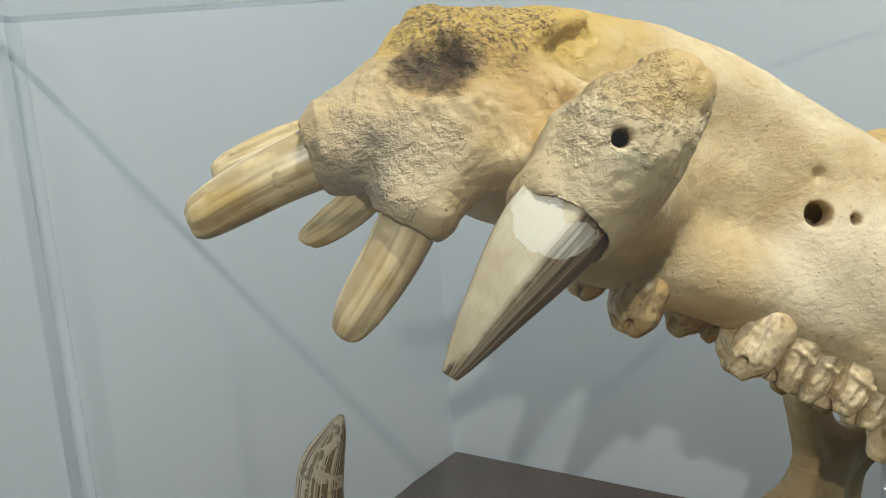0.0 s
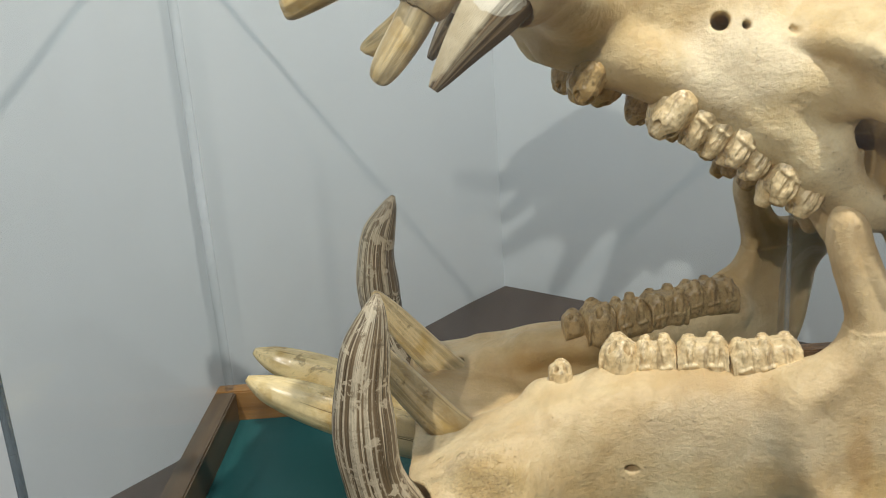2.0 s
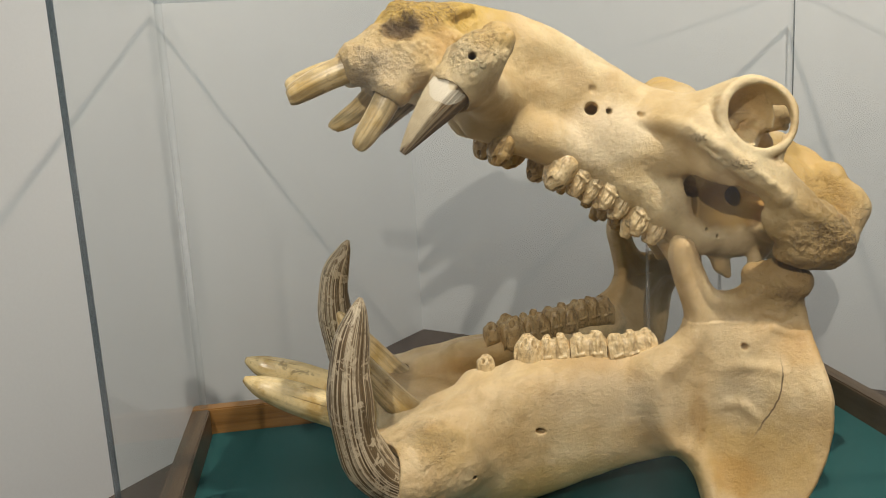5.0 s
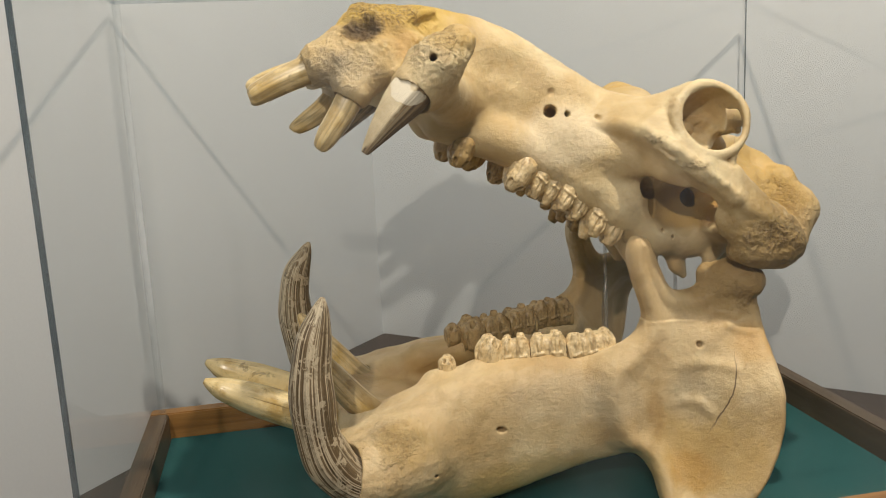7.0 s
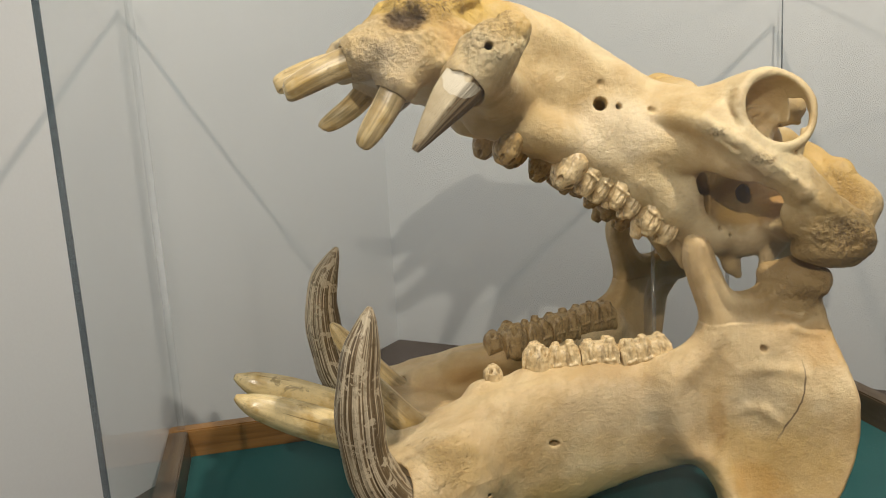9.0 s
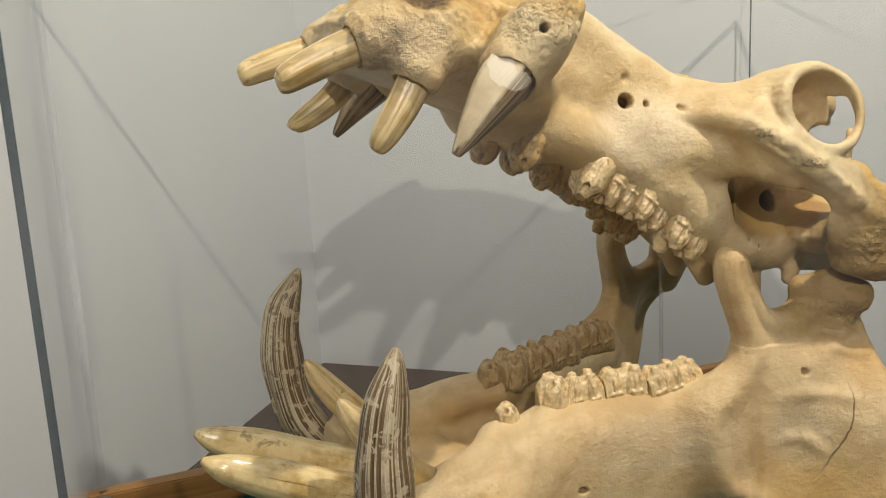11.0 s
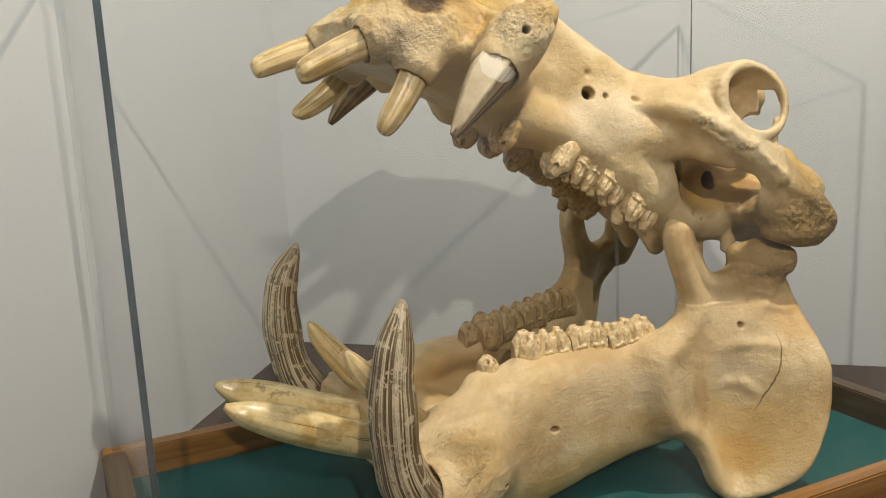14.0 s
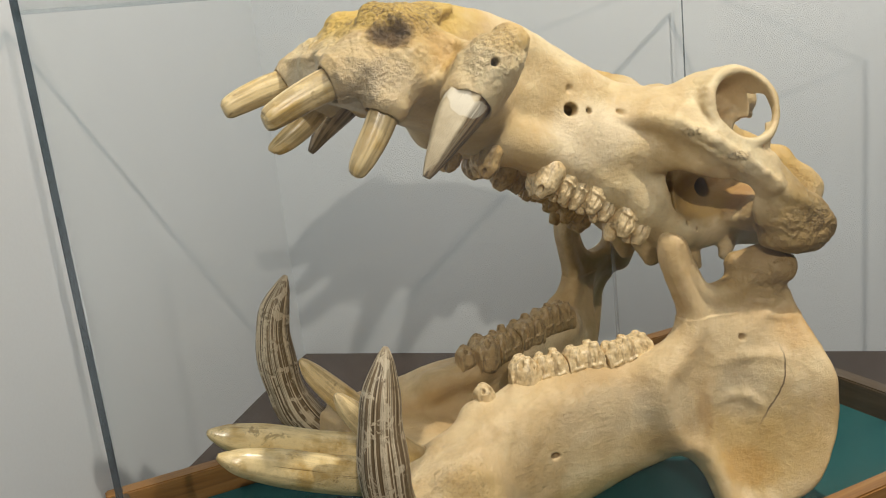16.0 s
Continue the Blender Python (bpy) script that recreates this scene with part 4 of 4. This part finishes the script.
# muscle scars: low curved ridges on the outer face
on_ramus([(0.494, 0.764), (0.520, 0.773), (0.552, 0.772)], 0.0050, 0.012)
on_ramus([(0.478, 0.702), (0.498, 0.716), (0.516, 0.716), (0.526, 0.704)], 0.0050, 0.010)
on_ramus([(0.552, 0.842), (0.572, 0.838), (0.596, 0.846)], 0.0050, 0.008, 0.0125)
on_ramus([(0.560, 0.822), (0.584, 0.816), (0.600, 0.820)], 0.0040, 0.008, 0.0125)
m.chain([(0.556, 0.150, 0.892, 0.018), (0.582, 0.172, 0.896, 0.020), (0.600, 0.196, 0.888, 0.019)], 0.015)
m.chain([(0.585, 0.172, 0.87, 0.022), (0.590, 0.180, 0.83, 0.016)], 0.03)
# bone edge that carries the cheek teeth
m.chain([(0.045, 0.112, 0.690, 0.012), (0.09, 0.090, 0.714, 0.012), (0.15, 0.068, 0.740, 0.012), (0.22, 0.066, 0.746, 0.013), (0.32, 0.087, 0.750, 0.015), (0.43, 0.114, 0.758, 0.016)], 0.026)
m.ball((0.120, 0.172, 0.648), (0.011, 0.020, 0.006), 0.004, True, -20)
m.ball((0.233, 0.136, 0.681), (0.008, 0.016, 0.0045), 0.003, True, -15)
m.ball((0.520, 0.190, 0.798), (0.0045, 0.016, 0.005), 0.003, True)
m.ball((0.050, 0.225, 0.612), (0.010, 0.020, 0.010), 0.004, True)
m.chain([(0.02, 0.086, 0.735, 0.019), (0.07, 0.086, 0.700, 0.015)], 0.004, True)
v, f = m.mesh("mandible")
v = weather(v, f, [(14, 0.0013, False), (38, 0.0005, True), (70, 0.0005, True), (190, 0.00027, True), (420, 0.00014, True)],
            [((0.06, -0.19, 0.69), (0.07, 0.06, 0.08), 1.5), ((0.06, 0.19, 0.69), (0.07, 0.06, 0.08), 1.5), ((0.58, -0.18, 0.87), (0.05, 0.06, 0.03), 3.0)])
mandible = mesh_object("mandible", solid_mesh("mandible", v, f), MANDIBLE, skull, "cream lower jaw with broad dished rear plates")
mandible.location = (0, MID_LOW, 0)

# ---- front teeth ----


def tusk_section(w, s):
    ribs = 0.018 * math.sin(9 * w + 3 * s) + 0.012 * math.sin(17 * w + 1.3)
    flat = -0.16 * min(1.0, 3 * s) * max(0.0, math.cos(w - 0.4)) ** 3
    return (1.0 + ribs + flat) * (1 - 0.04 * math.sin(30 * s))


def round_section(w, s):
    return 1.0 + 0.03 * math.sin(5 * w + 2) + 0.015 * math.sin(11 * w)


def oval_section(w, s):
    return 1.0 + 0.10 * math.cos(2 * w) + 0.02 * math.sin(7 * w)


def canine_section(w, s):
    # five worn facets that meet in blunt edges, finely fluted behind
    sector = 2 * math.pi / 5
    facet = math.cos(sector / 2) / math.cos((w + 0.35) % sector - sector / 2)
    return (0.35 + 0.65 * facet) * (1.04 + 0.05 * math.cos(2 * w + 0.6)) + 0.012 * math.sin(23 * w) + 0.006 * math.sin(41 * w + 4 * s)


for side in (-1, 1):
    lean = 0.026 if side > 0 else 0.0
    part("lower_tusk", tube([(0.070, 0.165, 0.640), (0.030, 0.182, 0.645), (-0.004, 0.198, 0.666), (-0.029 - lean * 0.2, 0.209, 0.706), (-0.040 - lean * 0.3, 0.216, 0.755), (-0.041 - lean * 0.4, 0.218, 0.815), (-0.034 - lean * 0.4, 0.216, 0.865), (-0.022 - lean * 0.15, 0.213, 0.905), (-0.0165, 0.212, 0.924)],
         [0.034, 0.034, 0.034, 0.033, 0.0315, 0.030, 0.025, 0.014, 0.003], tusk_section, 56, 80, side), TUSK, mandible, "brown-striped curved lower tusk", True)
    part("lower_incisor", tube([(0.06, 0.027 + lean / 5, 0.660 + lean / 2), (0.0, 0.027 + lean / 5, 0.678 + lean / 2), (-0.06, 0.027 + lean / 5, 0.702 + lean / 2), (-0.12, 0.026 + lean / 4, 0.730 + lean / 2), (-0.165, 0.025 + lean / 4, 0.751 + lean / 2), (-0.185, 0.024 + lean / 4, 0.762 + lean / 2), (-0.194, 0.023 + lean / 4, 0.768 + lean / 2)],
         [0.0265, 0.0265, 0.026, 0.0245, 0.018, 0.010, 0.004], round_section, 36, 50, side), INCISOR, mandible, "long glossy yellow lower incisor", True)
    part("lower_incisor", tube([(0.065, 0.082, 0.695), (0.035, 0.082, 0.722), (0.0, 0.081, 0.765), (-0.028, 0.080, 0.802), (-0.040, 0.080, 0.822), (-0.045, 0.080, 0.830)],
         [0.020, 0.020, 0.018, 0.014, 0.008, 0.003], oval_section, 32, 40, side), PEG, mandible, "slim yellowish lower incisor", True)
    part("upper_incisor", tube([(0.045, 0.098, 1.232), (0.010, 0.098, 1.220), (-0.03 - lean * 0.1, 0.097, 1.207 + lean * 0.2), (-0.065 - lean * 0.2, 0.095, 1.192 + lean * 0.35), (-0.083 - lean * 0.25, 0.094, 1.183 + lean * 0.4), (-0.089 - lean * 0.25, 0.094, 1.181 + lean * 0.4)],
         [0.0185, 0.0185, 0.0170, 0.0152, 0.0125, 0.008], oval_section, 36, 40, side), PEG, cranium, "worn ivory upper incisor jutting forward", True)
    part("upper_incisor", tube([(0.075, 0.118, 1.222), (0.052, 0.126, 1.190), (0.030 - lean * 0.3, 0.130, 1.155 + lean * 0.15), (0.010 - lean * 0.7, 0.131, 1.128 + lean * 0.4), (-0.001 - lean, 0.131, 1.113 + lean * 0.6), (-0.004 - lean * 1.05, 0.131, 1.109 + lean * 0.6)],
         [0.0168, 0.0168, 0.0160, 0.0138, 0.0095, 0.004], oval_section, 36, 40, side), PEG, cranium, "yellow pointed upper incisor", True)
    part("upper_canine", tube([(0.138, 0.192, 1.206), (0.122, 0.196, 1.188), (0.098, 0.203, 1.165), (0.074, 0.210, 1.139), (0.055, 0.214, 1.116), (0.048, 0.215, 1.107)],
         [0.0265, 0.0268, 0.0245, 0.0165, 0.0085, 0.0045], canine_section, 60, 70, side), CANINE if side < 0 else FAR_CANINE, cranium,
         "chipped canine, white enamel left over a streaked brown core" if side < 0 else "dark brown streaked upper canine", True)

# ---- cheek teeth ----


def cheek_tooth(name, length, width, height, lobes, seed, body=0.66):
    """A low-crowned grinding tooth standing on z = 0: pairs of leaning knobs, each wrapped by a curved fold, with deep valleys between."""
    rnd = random.Random(seed)
    t = Clay((-length * 0.75, -width * 0.85, -0.016), (length * 0.75, width * 0.85, height * 1.35), 0.0011, False)
    pitch, h, w = length / lobes, height, width
    t.loft([(-length * 0.52, -0.015, (body - 0.2) * h, 0, (body - 0.28) * w), (-length * 0.42, -0.015, body * h, 0, (0.28 + body / 4) * w), (0, -0.015, body * h, 0, (0.28 + body / 4) * w), (length * 0.42, -0.015, body * h, 0, (0.28 + body / 4) * w), (length * 0.52, -0.015, (body - 0.2) * h, 0, (body - 0.28) * w)], 0.002, 3.2)
    for i in range(1, lobes):
        x = -length / 2 + pitch * i
        for y in (-1, 1):
            t.chain([(x, y * w * 0.62, h * 1.0, pitch * 0.20), (x, y * w * 0.56, h * 0.05, pitch * 0.10)], 0.002, True)
        t.chain([(x, -w * 0.6, h * 0.98, pitch * 0.20), (x, w * 0.6, h * 0.98, pitch * 0.20)], 0.002, True)
    for i in range(lobes):
        x = -length / 2 + pitch * (i + 0.5)
        for y in (-1, 1):
            lean, tall = rnd.uniform(-0.10, 0.10) * pitch, rnd.uniform(0.86, 1.02) * h
            # leaning knob, thick at the neck, with a worn dished top
            t.chain([(x, y * w * 0.25, 0.0, pitch * 0.48), (x + lean * 0.5, y * w * 0.27, tall * 0.55, pitch * 0.43), (x + lean, y * w * 0.24, tall - pitch * 0.2, pitch * 0.28)], 0.002)
            t.chain([(x + lean * 0.5, y * w * 0.36, 0.10 * h, pitch * 0.22), (x + lean, y * w * 0.36, tall * 0.82, pitch * 0.13)], 0.0012)
            t.ball((x + lean, y * w * 0.25, tall + 0.002), (pitch * 0.20, w * 0.10, 0.0045), 0.001, True)
            # folds either side of the rib, and the collar round the neck
            for s in (-1, 1):
                t.chain([(x + lean + s * pitch * 0.24, y * w * 0.50, tall * 0.95, pitch * 0.13), (x + s * pitch * 0.13, y * w * 0.53, tall * 0.22, pitch * 0.06)], 0.001, True)
            t.chain([(x - pitch * 0.44, y * w * 0.38, 0.12 * h, pitch * 0.10), (x - pitch * 0.2, y * w * 0.50, 0.20 * h + rnd.uniform(-0.002, 0.002), pitch * 0.10), (x + pitch * 0.2, y * w * 0.50, 0.24 * h, pitch * 0.10), (x + pitch * 0.44, y * w * 0.38, 0.10 * h, pitch * 0.10)], 0.0012)
    t.chain([(-length * 0.55, 0, h * 1.04, w * 0.12), (length * 0.55, 0, h * 1.04, w * 0.12)], 0.002, True)
    v, f = t.mesh(name)
    v = weather(v, f, [(70, 0.0008, False), (300, 0.0005, False)])
    return solid_mesh(name, v, f)


def set_tooth(me, mat, parent, name, x, w, z, pitch_deg, yaw, upper, side, label=""):
    ob = new(name, me)
    ob.parent = parent
    roll = 180 if upper else 0
    lean = random.Random(int(x * 1e4) + side)
    ob.matrix_basis = pose(x, side * w, z + lean.uniform(-0.001, 0.002), 0, 0, 0) @ pose(0, 0, 0, lean.uniform(-5, 5), pitch_deg + lean.uniform(-5, 5), side * yaw + lean.uniform(-6, 6)) @ pose(0, 0, 0, roll, 0, 0)
    if not me.materials:
        me.materials.append(mat)
    if label:
        ob["label"] = label
    return ob


def kinds(prefix, mat, body):
    out = {}
    for key, spec in (("small", (0.025, 0.024, 0.022, 1, 5)), ("peg", (0.034, 0.030, 0.040, 1, 9)), ("third", (0.038, 0.034, 0.040, 1, 7)), ("fourth", (0.040, 0.036, 0.040, 1, 2)),
                      ("first", (0.045, 0.039, 0.039, 2, 3)), ("second", (0.052, 0.042, 0.041, 2, 4)), ("last", (0.071, 0.042, 0.040, 3, 6)), ("rear", (0.062, 0.046, 0.047, 2, 8))):
        me = cheek_tooth(prefix + key, *spec, body)
        me.materials.append(mat)
        out[key] = me
    return out


# FAR is coloured darker for shade; the premolar set also shades the far upper teeth
NEAR, BROWN_AND_SHADED, FAR, LOW = kinds("molar_", MOLAR, 0.66), kinds("premolar_", PREMOLAR, 0.66), kinds("stained_", SHADED_MOLAR, 0.82), kinds("lower_", MOLAR, 0.82)
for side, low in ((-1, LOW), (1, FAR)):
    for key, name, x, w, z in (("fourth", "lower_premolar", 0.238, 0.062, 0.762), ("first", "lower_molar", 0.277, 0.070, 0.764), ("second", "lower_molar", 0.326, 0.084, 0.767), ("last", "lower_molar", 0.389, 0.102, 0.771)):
        set_tooth(low[key], MOLAR, mandible, name, x, w, z, -3, 14, False, side, "cream ridged lower cheek tooth" if side < 0 else "ridged lower cheek tooth, far-side shade put into its colour")
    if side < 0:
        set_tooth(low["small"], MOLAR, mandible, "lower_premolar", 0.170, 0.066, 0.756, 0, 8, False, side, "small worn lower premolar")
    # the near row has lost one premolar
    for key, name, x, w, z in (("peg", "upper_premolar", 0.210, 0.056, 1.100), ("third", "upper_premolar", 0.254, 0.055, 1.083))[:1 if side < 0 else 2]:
        set_tooth(BROWN_AND_SHADED[key], PREMOLAR, cranium, name, x, w, z, 28, -4, True, side, "brown upper premolar")
    # far side: brown enamel paints in the shade on these teeth
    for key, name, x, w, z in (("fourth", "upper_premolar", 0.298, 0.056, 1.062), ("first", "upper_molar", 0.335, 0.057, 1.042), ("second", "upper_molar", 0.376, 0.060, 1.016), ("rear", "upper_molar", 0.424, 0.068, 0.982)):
        set_tooth((NEAR if side < 0 else BROWN_AND_SHADED)[key], MOLAR, cranium, name, x, w, z, 31, -6, True, side, "cream ridged upper cheek tooth" if side < 0 else "ridged upper cheek tooth, browned for the shade of the far side")
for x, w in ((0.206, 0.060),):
    set_tooth(FAR["small"], SHADED_MOLAR, mandible, "lower_premolar", x, w, 0.770, 0, 10, False, 1, "small lower premolar, browned for the shade of the far side")

# ---- clear rods that hold the upper skull ----
for x, y, top in ((0.46, 0.66, 0.96), (0.565, 0.62, 0.90)):
    bm = bmesh.new()
    bmesh.ops.create_cone(bm, cap_ends=True, segments=20, radius1=0.0028, radius2=0.0028, depth=top - CLOTH_TOP)
    rod = part("support_rod", bm, ROD, None, "", True)
    rod.location = (x, y, (top + CLOTH_TOP) / 2)
    tagged(rod, "thin clear acrylic rod propping up the upper skull", "support rod", "support rods")
